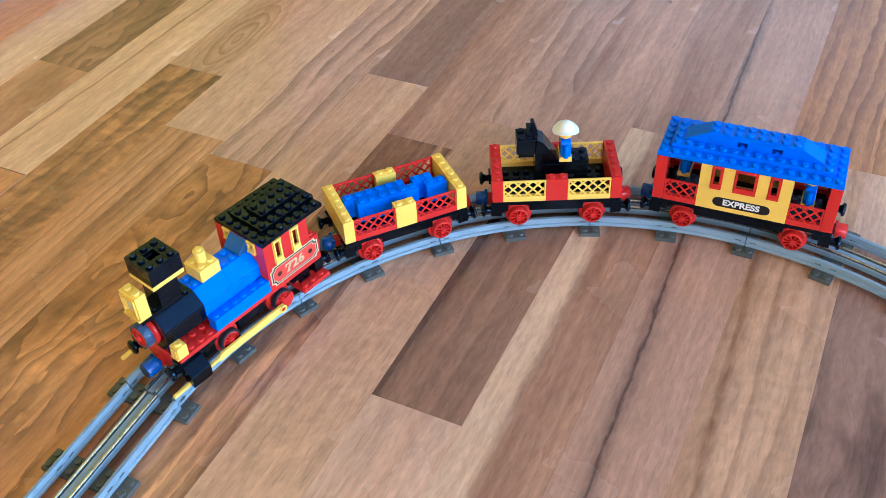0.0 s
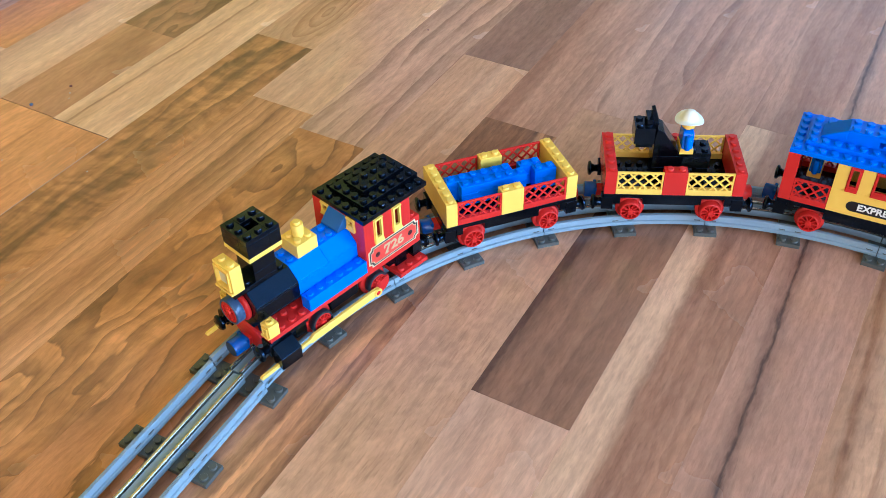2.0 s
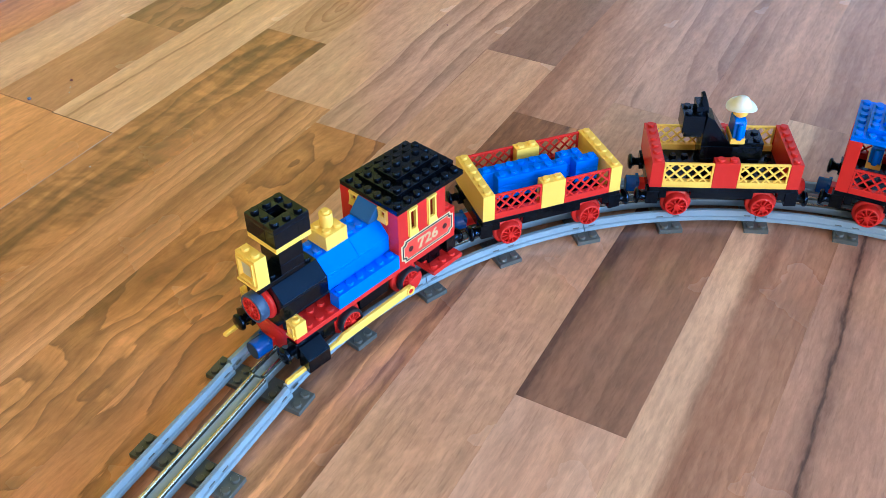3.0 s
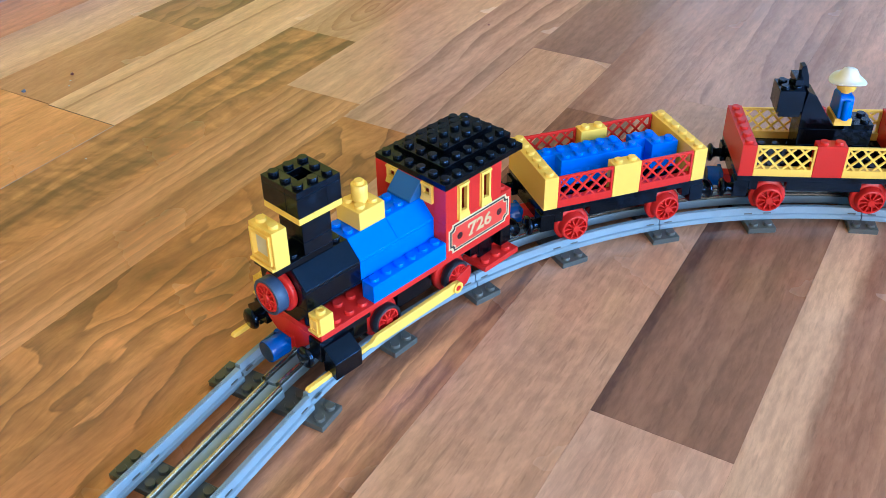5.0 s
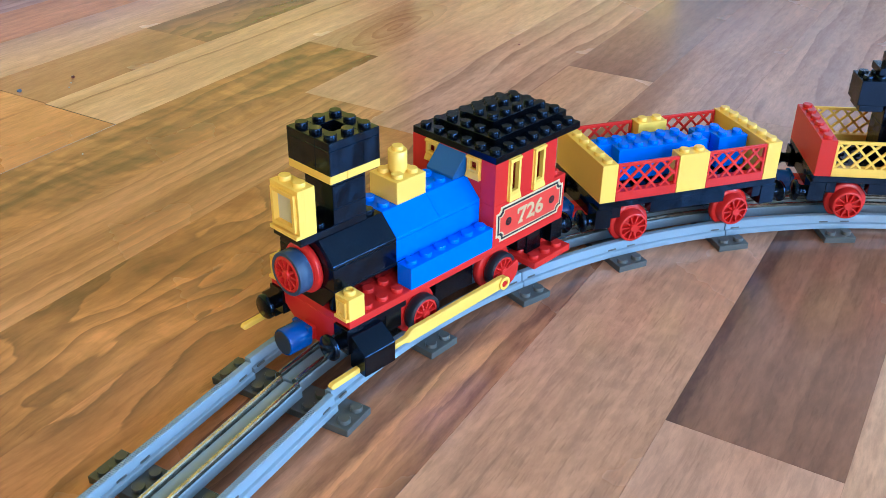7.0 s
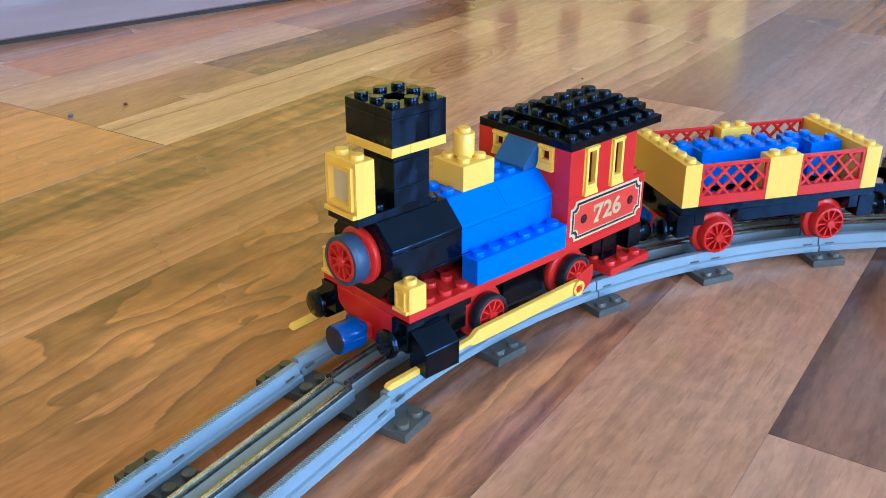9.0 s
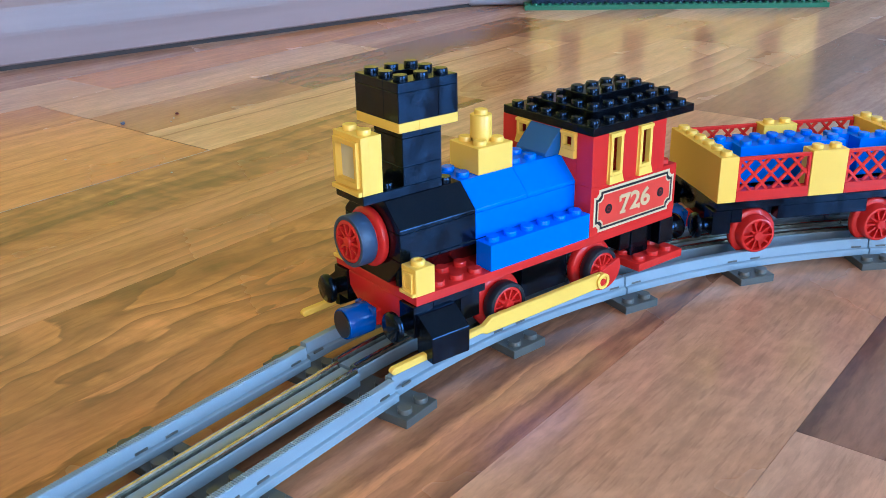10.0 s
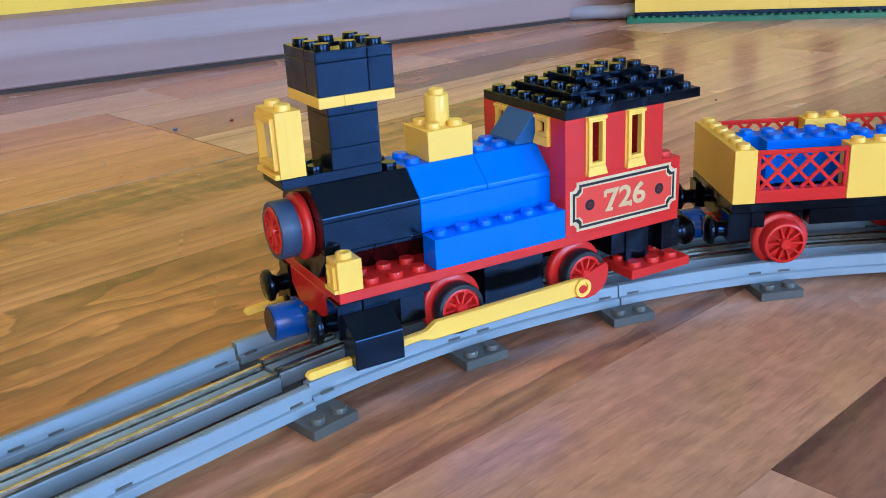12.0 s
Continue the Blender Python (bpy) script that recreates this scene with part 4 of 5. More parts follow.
    for z0, n in ((zt + PL, 3), (zt + 4 * PL, 1)):
        bm = bmesh.new()
        for x0, x1, y0, y1 in ((0.5, 2.5, -1.5, -0.5), (2.5, 3.5, -1.5, 0.5), (1.5, 3.5, 0.5, 1.5), (0.5, 1.5, -0.5, 1.5)):
            box(bm, x0 * S + 0.00005, x1 * S - 0.00005, y0 * S + 0.00005, y1 * S - 0.00005, z0 + 0.00003, z0 + n * PL)
        if n == 1:
            for i in (1, 2, 3):
                for j in (-1, 0, 1):
                    if (i, j) != (2, 0):
                        stud(bm, i * S, j * S, z0 + PL)
        part("chimney_cap", bm, BLACK, loco, "black square chimney cap with studs round a hole")
    # steam dome
    brick("steam_dome", loco, YELLOW, 5 * S, -S, H + 3 * BR, 2, 2, 3, True, "yellow brick steam dome")
    bm = bmesh.new()
    turned(bm, ((0.0032, 0.0), (0.0032, 0.0014), (0.0039, 0.0014), (0.0039, 0.0094), (0.0037, 0.0096)), (6 * S, 0, H + 4 * BR), "z", 24)
    stud(bm, 6 * S, 0, H + 4 * BR + BR)
    part("dome_whistle", bm, YELLOW, loco, "yellow round brick")
    # side tanks
    for y in (yn, 2 * S):
        brick("side_tank", loco, BLUE, 4 * S, y, H, 6, 1, 3, True, "blue long brick side tank")
    # cab
    bm = bmesh.new()
    prism_y(bm, ((9 * S + 0.0001, H + 3 * BR + 0.0001), (10 * S - 0.0001, H + 3 * BR + 0.0001), (10 * S - 0.0001, H + 4 * BR), (9.95 * S, H + 4 * BR), (9 * S + 0.0001, H + 3 * BR + 0.0014)), -S + 0.0001, S - 0.0001)
    part("cab_slope", bm, DULL_BLUE, loco, "dull dark blue slope brick")
    for s in (-1, 1):
        y = yn if s < 0 else 2 * S
        brick("cab_side_brick", loco, RED, 10 * S, y, H, 6, 1, 6, True, "red cab side brick", bare=[(i, 0) for i in range(5)], bev=0.00007)
        for x0 in (10, 12, 14):
            brick("cab_brick", loco, RED, x0 * S, y, H + 2 * BR, 1, 1, 6, False, bev=0.00007)
        for x0 in (11, 13):
            framed_window(loco, x0 * S, yn if s < 0 else -yn, H + 2 * BR, S, 2 * BR, "y-" if s < 0 else "y+", YELLOW)
        # front wall of the cab
        yf = -2 * S if s < 0 else S
        brick("cab_front_brick", loco, RED, 10 * S, yf, H, 1, 1, 9, False, bev=0.00007)
        framed_window(loco, 10 * S, yf, H + 3 * BR, S, BR, "x-", YELLOW)
    brick("cab_front_brick", loco, RED, 10 * S, -S, H + 0 * BR, 1, 2, 9, False)
    brick("cab_front_brick", loco, RED, 10 * S, -S, H + 3 * BR, 1, 2, 3, False)
    brick("cab_floor", loco, BLACK, 11 * S, -2 * S, H, 5, 4, 1, False)
    # stepped roof
    zr = H + 4 * BR
    brick("roof_plate", loco, BLACK, 10 * S, -3 * S, zr, 7, 6, 1, True, "black studded roof plate", bare=[(i, j) for i in range(1, 7) for j in range(1, 5)])
    brick("roof_plate", loco, BLACK, 11 * S, -2 * S, zr + PL, 6, 4, 1, True, "black studded roof plate", bare=[(i, j) for i in range(1, 5) for j in range(1, 3)])
    brick("roof_plate", loco, BLACK, 12 * S, -S, zr + 2 * PL, 4, 2, 1, True, "black studded roof plate")
    # number panel on both sides: nested notched panels, rivets and figures
    for s in (-1, 1):
        cx, cz = 13.02 * S, H + 0.98 * BR

        def panel(name, hw, hh, notch, depth, mt):
            o = [(-hw + notch, -hh), (hw - notch, -hh), (hw - notch, -hh + notch * 0.5), (hw - notch * 0.5, -hh + notch), (hw, -hh + notch),
                 (hw, hh - notch), (hw - notch * 0.5, hh - notch), (hw - notch, hh - notch * 0.5), (hw - notch, hh), (-hw + notch, hh),
                 (-hw + notch, hh - notch * 0.5), (-hw + notch * 0.5, hh - notch), (-hw, hh - notch), (-hw, -hh + notch), (-hw + notch * 0.5, -hh + notch), (-hw + notch, -hh + notch * 0.5)]
            y0, y1 = sorted((s * (3 * S - 0.0002), s * (3 * S + depth)))
            return part(name, prism_y(bmesh.new(), [(cx + a, cz + b) for a, b in o], y0, y1, 0), mt, loco)
        panel("panel_border", 0.0224, 0.0083, 0.0026, 0.00006, CREAM)
        panel("panel_line", 0.0214, 0.0074, 0.0026, 0.00012, INK)
        panel("panel_line", 0.0205, 0.0065, 0.0026, 0.00018, CREAM)
        panel("panel_face", 0.0200, 0.0060, 0.0026, 0.00024, STICKER)
        for dx in (-0.0146, 0.0146):
            bm = bmesh.new()
            turned(bm, ((0.0019, s * 3 * S), (0.0019, s * (3 * S + 0.0003))), (cx + dx, 0, cz), "y", 18)
            rv = part("rivet", bm, INK, loco, "printed dark rivet")
            bm = bmesh.new()
            turned(bm, ((0.0010, s * (3 * S + 0.0003)), (0.0010, s * (3 * S + 0.00042))), (cx + dx, 0, cz), "y", 16)
            part("rivet_ring", bm, MAROON, rv)
            bm = bmesh.new()
            turned(bm, ((0.00045, s * (3 * S + 0.0003)), (0.00045, s * (3 * S + 0.00052))), (cx + dx, 0, cz), "y", 12)
            part("rivet_dot", bm, INK, rv)
        rot = pose(cx, s * (3 * S + 0.0003), cz, 90, 0, 0 if s < 0 else 180)
        lettering("number", "726", 0.0098, TANPRINT, loco, rot @ Matrix.Diagonal((1.18, 1.0, 1.0, 1.0)), 0.00024, "cream printed figures 726")
        bm = bmesh.new()
        for x0, x1, z0, z1 in ((-0.0090, -0.0079, 0.0014, 0.0036), (-0.0083, -0.0053, -0.0036, -0.0026), (0.0018, 0.0027, -0.0036, -0.0016)):
            box(bm, x0, x1, z0, z1, -0.00005, 0.00016, 0)
        feet = part("number_serif", bm, TANPRINT, loco)
        feet.matrix_local = rot
    return loco


locomotive()


# ---------------------------------------------------------------- open wagons
def place_of(x, y, a):
    return pose(x, y, 0, 0, 0, a)


def wagon(m, ends, fence, label):
    wg = thing("open_wagon", m, label, "toy train wagon", "toy train vehicles")
    underframe(wg, 12 * S, 0.031, 0.065)
    axles(wg, (0.020, 0.076), 0.0074, 0.0101, RAIL_TOP + 0.0073)
    buffer_pair(wg, 0.0002, -1)
    buffer_pair(wg, 12 * S - 0.0002, 1)
    magnet_coupler(wg, 0.0, -1, BLUE)
    magnet_coupler(wg, 12 * S, 1, RED)
    bm = bmesh.new()
    for i in range(1, 11):
        for j in (-1.5, -0.5, 0.5, 1.5):
            stud(bm, (i + 0.5) * S, j * S, H, 10)
    part("floor_studs", bm, BLACK, wg, "black studded wagon floor")
    ename = "yellow" if ends is YELLOW else "red"
    fname = "red" if fence is RED else "yellow"
    for x in (0, 11 * S):
        brick("end_wall", wg, ends, x, -3 * S, H, 1, 6, 6, True, ename + " studded end wall")
    for s in (-1, 1):
        y = -3 * S if s < 0 else 2 * S
        brick("side_post", wg, ends, 5 * S, y, H, 2, 1, 6, True, ename + " side brick")
        for x in (S, 7 * S):
            lattice(wg, fence, x, H + 0.00005, 4 * S, 2 * BR - 0.0006, s, fname + " lattice fence")
    return wg


W1, A1 = (0.1565, -0.0106), -27.2
W2, A2 = (0.2647, -0.0727), -50.2
W3, A3 = (0.3458, -0.1722), -73.0
wagon(place_of(*W1, A1), YELLOW, RED, "toy wagon with yellow ends and red lattice holding blue bricks")
wagon(place_of(*W2, A2), RED, YELLOW, "toy wagon with red ends and yellow lattice holding a horse")

# blue bricks lying in the first wagon
m1 = place_of(*W1, A1)


def cargo(x, y, z, nx, ny, plates, turn=0.0):
    ob = brick("cargo_brick", None, BLUE, 0, 0, 0, nx, ny, plates)
    ob.matrix_world = m1 @ pose(x, y, z, 0, 0, turn)
    tagged(ob, "loose blue studded toy brick lying in the wagon", "toy brick", "blue bricks in the wagon")


for z, n in ((0.0019, 3), (0.0019 + BR, 2)):
    cargo(2.1 * S, -1.0 * S, H + z, 6, 1, n)
    cargo(1.15 * S, 0.02 * S, H + z, 6, 1, n)
    cargo(8.85 * S, -1.1 * S, H + z, 2, 1, n)
    cargo(7.9 * S, -0.08 * S, H + z, 2, 1, n)


# ---------------------------------------------------------------- horse and figures
def toy_horse(m):
    ob = thing("toy_horse", m, "black brick-built toy horse standing in the open wagon", "toy horse")
    b = lambda *a, **k: brick("horse_brick", ob, BLACK, *a, **k)
    b(0.25 * S, -S, 0.0019, 2.4, 2, 3, studs=False)
    b(4.1 * S, -S, 0.0019, 1, 2, 3, studs=False)
    b(0.2 * S, -S, 0.0019 + BR, 5, 2, 3, bare=[(i, j) for i in range(0, 3) for j in range(2)])
    b(3.2 * S, -S, 0.0019 + 2 * BR, 2, 2, 1)
    z = lambda k: 0.0019 + k * BR
    bm = prism_y(bmesh.new(), ((0.2 * S, z(2.0)), (2.5 * S, z(2.0)), (2.5 * S, z(2.15)), (0.95 * S, z(4.05)), (0.35 * S, z(4.3)), (0.2 * S, z(3.3))), -0.95 * S, 0.95 * S)
    part("neck", bm, BLACK, ob)
    bm = bmesh.new()
    box(bm, -1.55 * S, 0.18 * S, -S, S, z(3.05), z(4.35))
    box(bm, -1.35 * S, 0.10 * S, -0.9 * S, 0.9 * S, z(2.7), z(3.04))
    for i in (-1.1, -0.35):
        for j in (-0.5, 0.5):
            stud(bm, i * S, j * S, z(4.35))
    part("head", bm, BLACK, ob)
    bm = prism_y(bmesh.new(), ((-0.15 * S, z(4.36)), (0.5 * S, z(4.3)), (0.35 * S, z(5.0)), (0.05 * S, z(5.65)), (-0.25 * S, z(5.6))), -0.35 * S, 0.35 * S)
    box(bm, -0.60 * S, -0.10 * S, -0.80 * S, 0.80 * S, z(4.62), z(4.98))
    part("ear", bm, BLACK, ob)
    return ob


m2 = place_of(*W2, A2)
toy_horse(m2 @ pose(3.9 * S, 0.1 * S, H))


def figure(m, hat, label, name="toy_figure"):
    """A slab-bodied toy figure: legs block, torso and head in one mesh with plain colours."""
    bm = bmesh.new()
    marks = []

    def block(mi, fn):
        n = len(bm.faces)
        fn()
        bm.faces.ensure_lookup_table()
        marks.append((n, mi))
    block(1, lambda: box(bm, -0.0046, 0.0046, -0.0079, 0.0079, 0.0, 0.0040, 0))
    block(0, lambda: prism(bm, ((-0.0078, 0.0040), (0.0078, 0.0040), (0.0066, 0.0150), (0.0050, 0.0166), (-0.0050, 0.0166), (-0.0066, 0.0150)), -0.0038, 0.0038, 0.0006))
    block(0, lambda: [turned(bm, ((0.0018, 0.0), (0.0021, 0.0008), (0.0021, 0.0098), (0.0016, 0.0110)), (0.0, y, 0.0040), "z", 12) for y in (-0.0082, 0.0082)])
    block(1, lambda: turned(bm, ((0.0024, 0.0), (0.0024, 0.0012), (0.0046, 0.0018), (0.0051, 0.0030), (0.0051, 0.0072), (0.0045, 0.0086), (0.0024, 0.0090)), (0, 0, 0.0166), "z", 22))
    if hat == "wide":
        def brim():
            turned(bm, ((0.0048, -0.0012), (0.0084, -0.0016), (0.0098, -0.0010), (0.0099, -0.0004), (0.0082, 0.0000), (0.0060, 0.0012), (0.0050, 0.0034), (0.0036, 0.0056), (0.0014, 0.0063)), (0, 0, 0.0242), "z", 28)
        n = len(bm.faces)
        v0 = len(bm.verts)
        brim()
        bm.verts.ensure_lookup_table()
        for v in bm.verts[v0:]:
            if (v.co.x ** 2 + v.co.y ** 2) > 0.0058 ** 2:
                v.co.z += 16.0 * v.co.y ** 2 - 8.0 * v.co.x ** 2
        marks.append((n, 2))
    elif hat == "cap":
        block(3, lambda: turned(bm, ((0.0054, 0.0), (0.0054, 0.0026), (0.0042, 0.0046), (0.0014, 0.0050)), (0, 0, 0.0230), "z", 22))
    bm.faces.ensure_lookup_table()
    for (n, mi), nxt in zip(marks, marks[1:] + [(len(bm.faces), 0)]):
        for f in bm.faces[n:nxt[0]]:
            f.material_index = mi
    ob = new(name, mesh_of(name, bm, BLUE, YELLOW, WHITE, RED))
    ob.matrix_world = m
    return tagged(ob, label, "toy figure")


figure(m2 @ pose(6.9 * S, -0.1 * S, H + 0.0019 + 2 * BR + PL), "wide", "toy rider in blue with a wide white hat")


# ---------------------------------------------------------------- coach
def coach(m):
    c = thing("passenger_coach", m, "toy brick coach with yellow sides, red platforms, blue roof", "toy train coach", "toy train vehicles")
    Ln = 16 * S
    underframe(c, Ln, 0.0352, 0.0928)
    axles(c, (0.024, 0.104), 0.0074, 0.0101, RAIL_TOP + 0.0073)
    buffer_pair(c, 0.0002, -1)
    buffer_pair(c, Ln - 0.0002, 1)
    magnet_coupler(c, 0.0, -1, BLUE)
    magnet_coupler(c, Ln, 1, RED)
    zt = H + 4 * BR
    for x0 in (0, 15 * S):
        for s in (-1, 1):
            y = -3 * S if s < 0 else 2 * S
            brick("corner_post", c, RED, x0, y, H, 1, 1, 12, False, "red corner post")
        bm = bmesh.new()
        box(bm, x0 + 0.0022, x0 + 0.0058, -2 * S + 0.0001, 2 * S - 0.0001, H + 0.00005, H + 2 * BR - 0.0002)
        part("platform_rail", bm, RED, c, "red platform end rail")
    for x0 in (1 * S, 12 * S):
        for s in (-1, 1):
            lattice(c, RED, x0, H + 0.00005, 3 * S, 2 * BR - 0.0008, s, "red lattice fence")
    for s in (-1, 1):
        y = -3 * S if s < 0 else 2 * S
        brick("side_brick", c, YELLOW, 4 * S, y, H, 8, 1, 6, False, "yellow coach side", bev=0.00005)
        for x0, n in ((4, 1), (6, 1), (9, 1), (11, 1)):
            brick("side_brick", c, YELLOW, x0 * S, y, H + 2 * BR, n, 1, 6, False, bev=0.00005)
        ye = -3 * S if s < 0 else 3 * S
        f = "y-" if s < 0 else "y+"
        framed_window(c, 5 * S, ye, H + 2 * BR, S, 2 * BR, f, RED)
        framed_window(c, 7 * S, ye, H + 2 * BR, 2 * S, 2 * BR, f, RED)
        framed_window(c, 10 * S, ye, H + 2 * BR, S, 2 * BR, f, RED)
        # name board
        bm = bmesh.new()
        hw, hh = 0.0203, 0.0041
        o = []
        for k in range(9):
            a = -math.pi / 2 + math.pi * k / 8
            o.append((hw - hh + hh * math.cos(a), hh * math.sin(a)))
        for k in range(9):
            a = math.pi / 2 + math.pi * k / 8
            o.append((-hw + hh + hh * math.cos(a), hh * math.sin(a)))
        zc = H + 0.0080
        y0, y1 = sorted((s * (3 * S - 0.0002), s * (3 * S + 0.00008)))
        prism_y(bm, [(8.0 * S + a, zc + b) for a, b in o], y0, y1, 0)
        part("name_board", bm, INK, c, "black name board with rounded ends")
        lettering("name", "EXPRESS", 0.0070, WHITE, c, pose(8.0 * S, s * (3 * S + 0.00018), zc, 90, 0, 0 if s < 0 else 180), 0.00022, "white printed word EXPRESS")
    for x0 in (4 * S, 11 * S):
        for yy in (-2, 1):
            brick("end_brick", c, YELLOW, x0, yy * S, H, 1, 1, 12, False)
        brick("end_brick", c, YELLOW, x0, -S, H + 3 * BR, 1, 2, 3, False)
    # roof: two studded layers and a raised clerestory with sloping ends
    brick("roof_plate", c, BLUE, 0, -3 * S, zt, 16, 6, 1, True, "blue studded roof plate", bare=[(i, j) for i in range(1, 15) for j in range(1, 5)])
    brick("roof_plate", c, BLUE, 1 * S, -2 * S, zt + PL, 14, 4, 1, True, "blue studded roof plate", bare=[(i, j) for i in range(1, 13) for j in range(1, 3)])
    z = zt + 2 * PL
    for x0, xs in ((2, ((2 * S, z), (4 * S, z), (4 * S, z + BR), (2 * S, z + 0.0012))), (12, ((12 * S, z), (14 * S, z), (14 * S, z + 0.0012), (12 * S, z + BR)))):
        part("roof_slope", prism_y(bmesh.new(), xs, -S + 0.0001, S - 0.0001), BLUE, c, "blue sloping roof brick")
    bm = bmesh.new()
    ends = (4 * S, 6 * S + 0.0045, 6 * S + 0.0115, 9 * S + 0.0045, 9 * S + 0.0115, 12 * S)
    for k, (a, b) in enumerate(zip(ends, ends[1:])):
        if k % 2 == 0:
            box(bm, a, b, -S + 0.0001, S - 0.0001, z + 0.00003, z + BR, 0)
        else:
            box(bm, a, b, -S + 0.0001, S - 0.0001, z + 0.0058, z + BR, 0)
            box(bm, a, b, -S + 0.0001, S - 0.0001, z + 0.00003, z + 0.0018, 0)
            box(bm, a + 0.0025, b - 0.0025, -S + 0.0001, S - 0.0001, z + 0.0018, z + 0.0034, 0)
    for i in range(4, 12):
        for j in (-0.5, 0.5):
            stud(bm, (i + 0.5) * S, j * S, z + BR)
    part("clerestory", bm, BLUE, c, "blue raised roof bricks with two vent openings")
    return c


m3 = place_of(*W3, A3)
coach(m3)
figure(m3 @ pose(2.3 * S, 0.4 * S, H + 0.0096), "none", "toy passenger in blue on the coach platform")
figure(m3 @ pose(13.5 * S, -0.8 * S, H + 0.0096), "none", "toy passenger in blue on the coach platform")


# ---------------------------------------------------------------- toy house and pipe by the far corner
def toy_house(m):
    h = thing("toy_house", m, "yellow brick toy house with red windows on a dark green base", "toy house")
    n, d = 40, 24
    bm = bmesh.new()
    box(bm, -S, n * S + S, -S, d * S + S, 0.0, 0.0052)
    for i in range(n + 2):
        stud(bm, (i - 0.5) * S, -0.5 * S, 0.0052, 10)
    part("base_plate", bm, GREEN, h, "dark green studded base plate")
    part("plinth", box(bmesh.new(), 0, n * S, 0, d * S, 0.0054, 0.0104), BLACK, h, "black plinth plates")
    z0 = 0.0105
    wins = (4, 13, 23, 32)
    low, high = 2 * BR, 7 * BR
    top = z0 + 12 * BR
    for y0, y1 in ((0, S), (d * S - S, d * S)):
        for a, b in ((0, 19.6), (19.6, n)):
            part("wall_brick", box(bmesh.new(), a * S + 0.0001, b * S - 0.0001, y0, y1, z0, z0 + low - 0.0001), YELLOW, h)
        cols = (0, 4, 7, 13, 16, 23, 26, 32, 35, n)
        for a, b in zip(cols[::2], cols[1::2]):
            part("wall_brick", box(bmesh.new(), a * S + 0.0001, b * S - 0.0001, y0, y1, z0 + low, top), YELLOW, h)
        for w in wins:
            part("wall_brick", box(bmesh.new(), w * S, (w + 3) * S - 0.0001, y0 + 0.0001, y1 - 0.0001, z0 + high, top), YELLOW, h)
    for x0, x1 in ((0, S), (n * S - S, n * S)):
        part("wall_brick", box(bmesh.new(), x0, x1, S + 0.0001, d * S - S - 0.0001, z0, top), YELLOW, h)
    for w in wins:
        win = framed_window(h, w * S, 0.0, z0 + low, 3 * S - 0.0001, 5 * BR - 0.0001, "y-", RED)
        part("mullion", box(bmesh.new(), (w + 1.4) * S, (w + 1.6) * S, 0.0005, 0.003, z0 + low + 0.3 * BR, z0 + low + 4.7 * BR), RED, win)
    part("roof", prism(bmesh.new(), ((-0.008, top), (d * S + 0.008, top), (d * S / 2, top + 0.07)), -0.006, n * S + 0.006), RED, h, "red pitched roof")
    return h


toy_house(pose(0.597, 0.554, 0, 0, 0, -40.4))
bm = bmesh.new()
turned(bm, ((0.006, 0.0), (0.0075, 0.002), (0.0075, 0.075), (0.006, 0.078)), (0, 0, 0.0075), "x", 24)
turned(bm, ((0.0080, 0.058), (0.0084, 0.060), (0.0084, 0.070), (0.0080, 0.072)), (0, 0, 0.0075), "x", 24)
pipe = new("white_tube", mesh_of("white_tube", bm, TUBE))
pipe.matrix_world = pose(0.560, 0.620, 0.0010, 0, 0, -35)
tagged(pipe, "short white plastic tube lying on the parquet", "tube")


def speck(x, y, r, material, label):
    bm = bmesh.new()
    bmesh.ops.create_icosphere(bm, subdivisions=2, radius=r)
    for v in bm.verts:
        v.co *= 0.8 + 0.4 * noise.noise(v.co * 900)
        v.co.z = v.co.z * 0.6 + r * 0.5
    ob = new("crumb", mesh_of("crumb", bm, material))
    ob.location = (x, y, 0)
    tagged(ob, label, "crumb", "crumbs on the floor")


speck(0.0545, 0.3772, 0.0021, CRUMB, "small blue grey crumb on the parquet")
speck(0.0937, 0.3783, 0.0017, MAROON, "small dark brown crumb on the parquet")
for sx_, sy_ in ((0.0349, 0.2544), (-0.0029, 0.3202), (0.0820, 0.3620)):
    speck(sx_, sy_, 0.0007, TUBE, "tiny pale crumb on the parquet")
speck(0.3765, 0.2090, 0.0011, MAROON, "small dark brown crumb on the parquet")
speck(0.6569, -0.0133, 0.0014, MAROON, "small dark brown crumb on the parquet")
speck(0.0870, 0.3690, 0.0008, TUBE, "tiny pale crumb on the parquet")

# ---------------------------------------------------------------- parquet strips
V0, PITCH = -0.1329, 0.0650
ROWS = {
    -1: "s-.40 l.043 e.30 m.95 m",
    -2: "m-.33 s.40 m.80 m",
    -3: "m-.20 f.80 m",
    -4: "d-.27 t.41 k.80 m",
    -5: "m-.17 d.30 l.41 k",
    -6: "l-.08 d.40 k",
    -7: "m.20 d.55 l",
    0: "p.36 g.78 l",
    1: "h.31 m.70 k",
    2: "v.10 j.392 a.75 m",
    3: "y.223 g.62 l",
    4: "q.244 c.63 m",
    5: "w.334 z.74 l",
    6: "k-.30 o.136 n.56 m",
    7: "l-.12 o.137 r.29 b.66 l",
    8: "o.137 c.44 m",
    9: "c.20 o.58 l",
}
rng = random.Random(5)


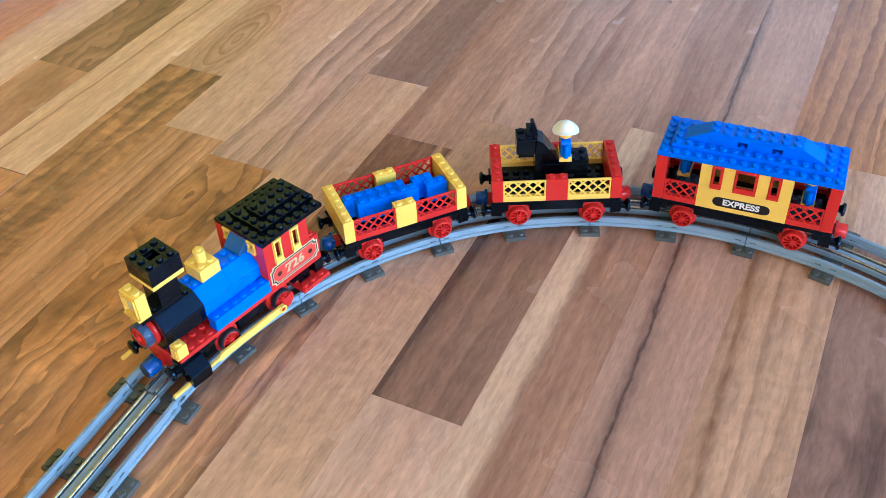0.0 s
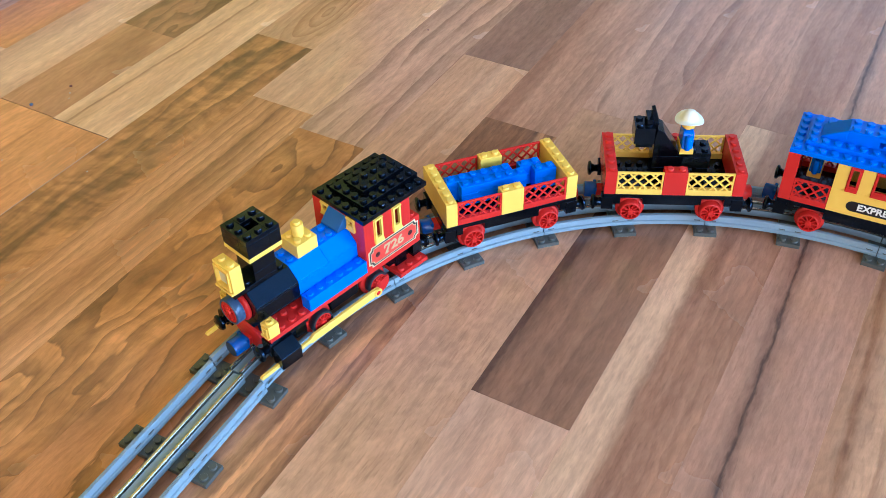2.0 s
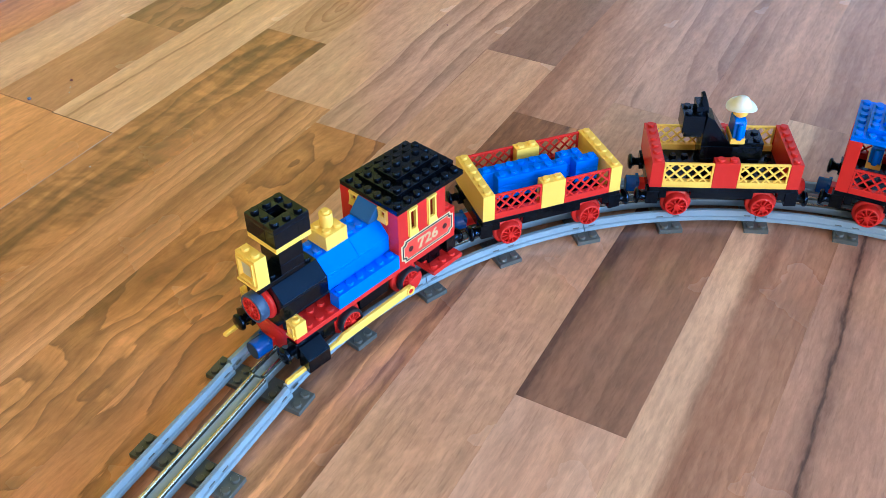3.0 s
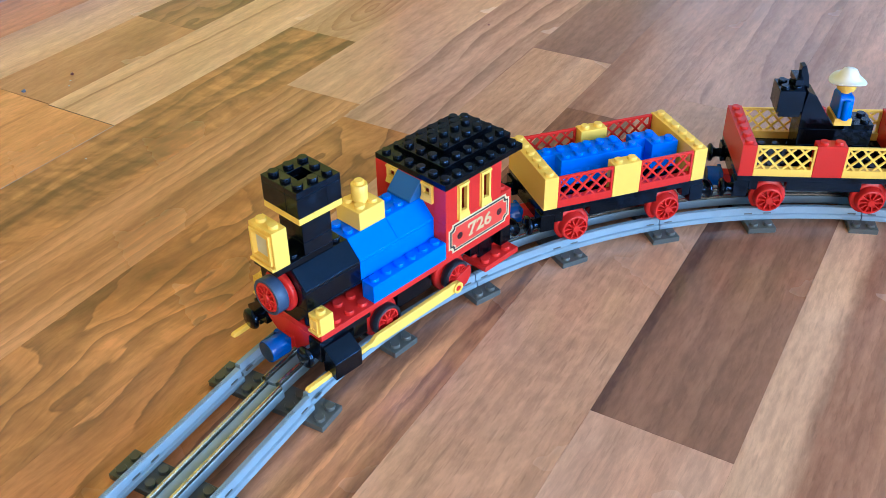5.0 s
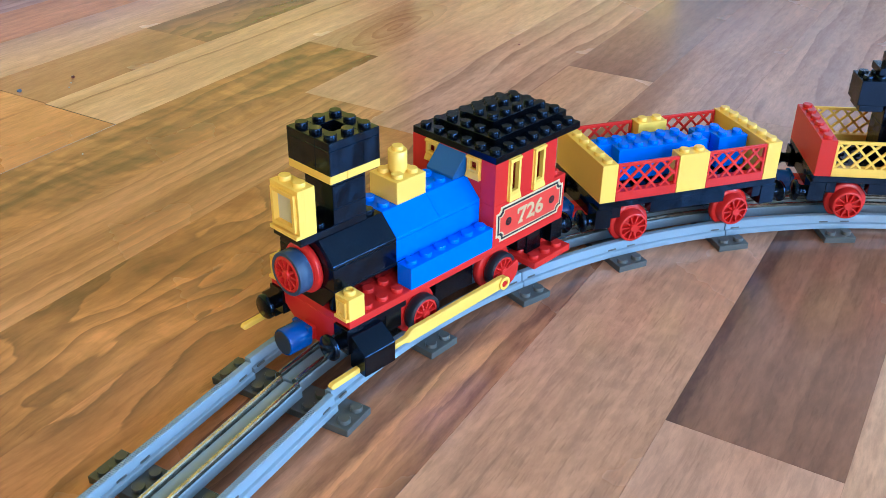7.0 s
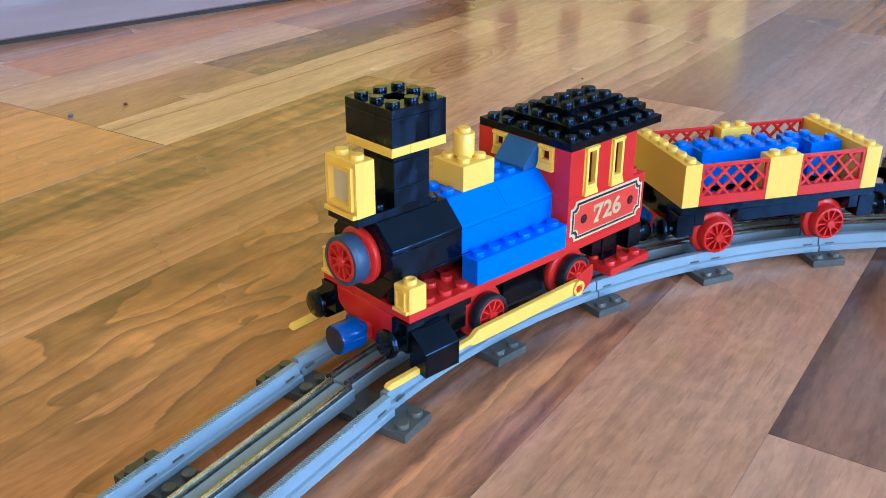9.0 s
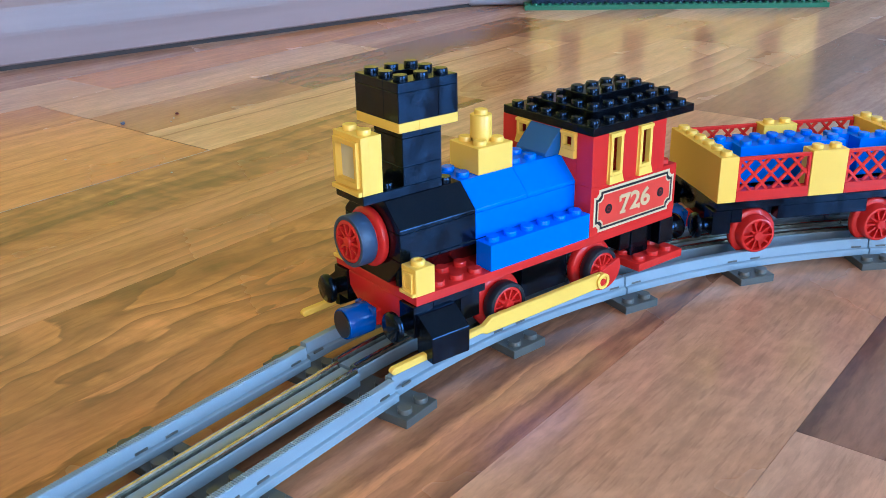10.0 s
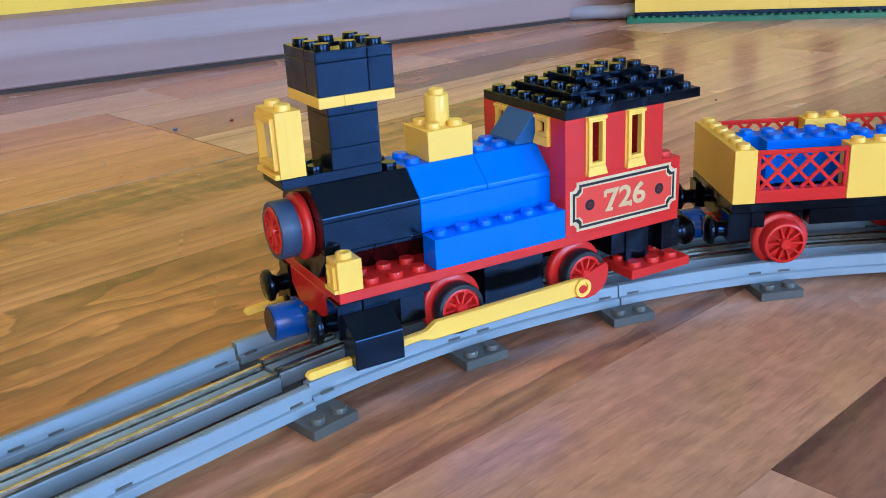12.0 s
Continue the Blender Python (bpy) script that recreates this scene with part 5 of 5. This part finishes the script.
def strip(k, u0, u1, tone):
    v0 = V0 + PITCH * k
    # the ends of whole boards leave an open joint
    u0 += 0.0003 if abs(u0 - 0.1365) < 0.001 else 0.0
    u1 -= 0.0003 if abs(u1 - 0.1365) < 0.001 else 0.0
    n = round(u1 - u0, 4)
    key = ("strip", n, tone)
    if key not in CACHE:
        bm = box(bmesh.new(), -n / 2 + 0.0001, n / 2 - 0.0001, -PITCH / 2 + 0.00006, PITCH / 2 - 0.00006, -0.0005, 0.0, 0.0)
        CACHE[key] = mesh_of("plank", bm, WOOD[tone])
    ob = new("plank", CACHE[key])
    ob.parent = floor
    x, y = uv_place((u0 + u1) / 2, v0 + PITCH / 2)
    ob.matrix_local = pose(x, y, 0, 0, 0, floor_turn)


REST = list(WOOD)
rest_quads = []


def rest_strip(k, u0, u1, tone):
    v0 = V0 + PITCH * k
    a, b, c, d = u0 + 0.0002, u1 - 0.0002, v0 + 0.0002, v0 + PITCH - 0.0002
    corners = [uv_place(*q) for q in ((a, c), (b, c), (b, d), (a, d))]
    if all(-2.99 < x < 3.49 and -3.99 < y < 2.89 for x, y in corners):
        rest_quads.append((corners, REST.index(tone)))


for k in range(-16, 26):
    lo, hi = -1.3, 2.2
    cuts = []
    if k in ROWS:
        tone, pos = None, lo
        for word in ROWS[k].split():
            t, u = word[0], word[1:]
            end = float(u) if u else None
            if end is None:
                end = pos + rng.uniform(0.28, 0.5)
            if pos == lo:
                pos = max(lo, end - 0.72)
            cuts.append((pos, end, t))
            pos = end
    a = cuts[0][0] if cuts else rng.uniform(0.0, 0.4)
    b = cuts[-1][1] if cuts else a
    while a > lo:
        n = rng.choice((0.30, 0.36, 0.42, 0.48))
        cuts.insert(0, (a - n, a, rng.choice("mpdklmg")))
        a -= n
    while b < hi:
        n = rng.choice((0.30, 0.36, 0.42, 0.48))
        cuts.append((b, b + n, rng.choice("mpdklmg")))
        b += n
    for u0, u1, t in cuts:
        strip(k, u0, u1, t)
    # further along the same row, out to the walls
    u = cuts[0][0]
    while u > -4.4:
        n = rng.choice((0.30, 0.36, 0.42, 0.48))
        rest_strip(k, u - n, u, rng.choice("mpdklog"))
        u -= n
    u = cuts[-1][1]
    while u < 4.4:
        n = rng.choice((0.30, 0.36, 0.42, 0.48))
        rest_strip(k, u, u + n, rng.choice("mpdklog"))
        u += n
for k in list(range(-75, -16)) + list(range(26, 75)):
    u = -4.4 - rng.uniform(0, 0.4)
    while u < 4.4:
        n = rng.choice((0.30, 0.36, 0.42, 0.48))
        rest_strip(k, u, u + n, rng.choice("mpdklog"))
        u += n

bm = bmesh.new()
for corners, tone in rest_quads:
    top = [bm.verts.new((x, y, 0.0)) for x, y in corners]
    low = [bm.verts.new((x, y, -0.0005)) for x, y in corners]
    faces = [bm.faces.new(top)] + [bm.faces.new((low[i], low[(i + 1) % 4], top[(i + 1) % 4], top[i])) for i in range(4)]
    for f in faces:
        f.material_index = tone
rest = new("parquet_rest", mesh_of("parquet_rest", bm, *[WOOD[t] for t in REST]))
rest.parent = floor
tagged(rest, kind="stuff")

# pale strip on one board's open joint, its shine put into the colour
JOINT_SHINE = plastic("joint_shine", (0.36, 0.28, 0.30), 0.35)
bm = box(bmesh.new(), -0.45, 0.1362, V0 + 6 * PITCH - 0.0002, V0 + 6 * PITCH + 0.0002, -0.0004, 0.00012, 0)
joint = part("board_joint", bm, JOINT_SHINE, floor)
bm = box(bmesh.new(), 0.1361, 0.1369, V0 + 6 * PITCH, V0 + 9 * PITCH, -0.0004, -0.0001, 0)
end_joint = part("board_joint", bm, GAP_DARK, floor)
end_joint.matrix_local = pose(0, 0, 0, 0, 0, floor_turn)
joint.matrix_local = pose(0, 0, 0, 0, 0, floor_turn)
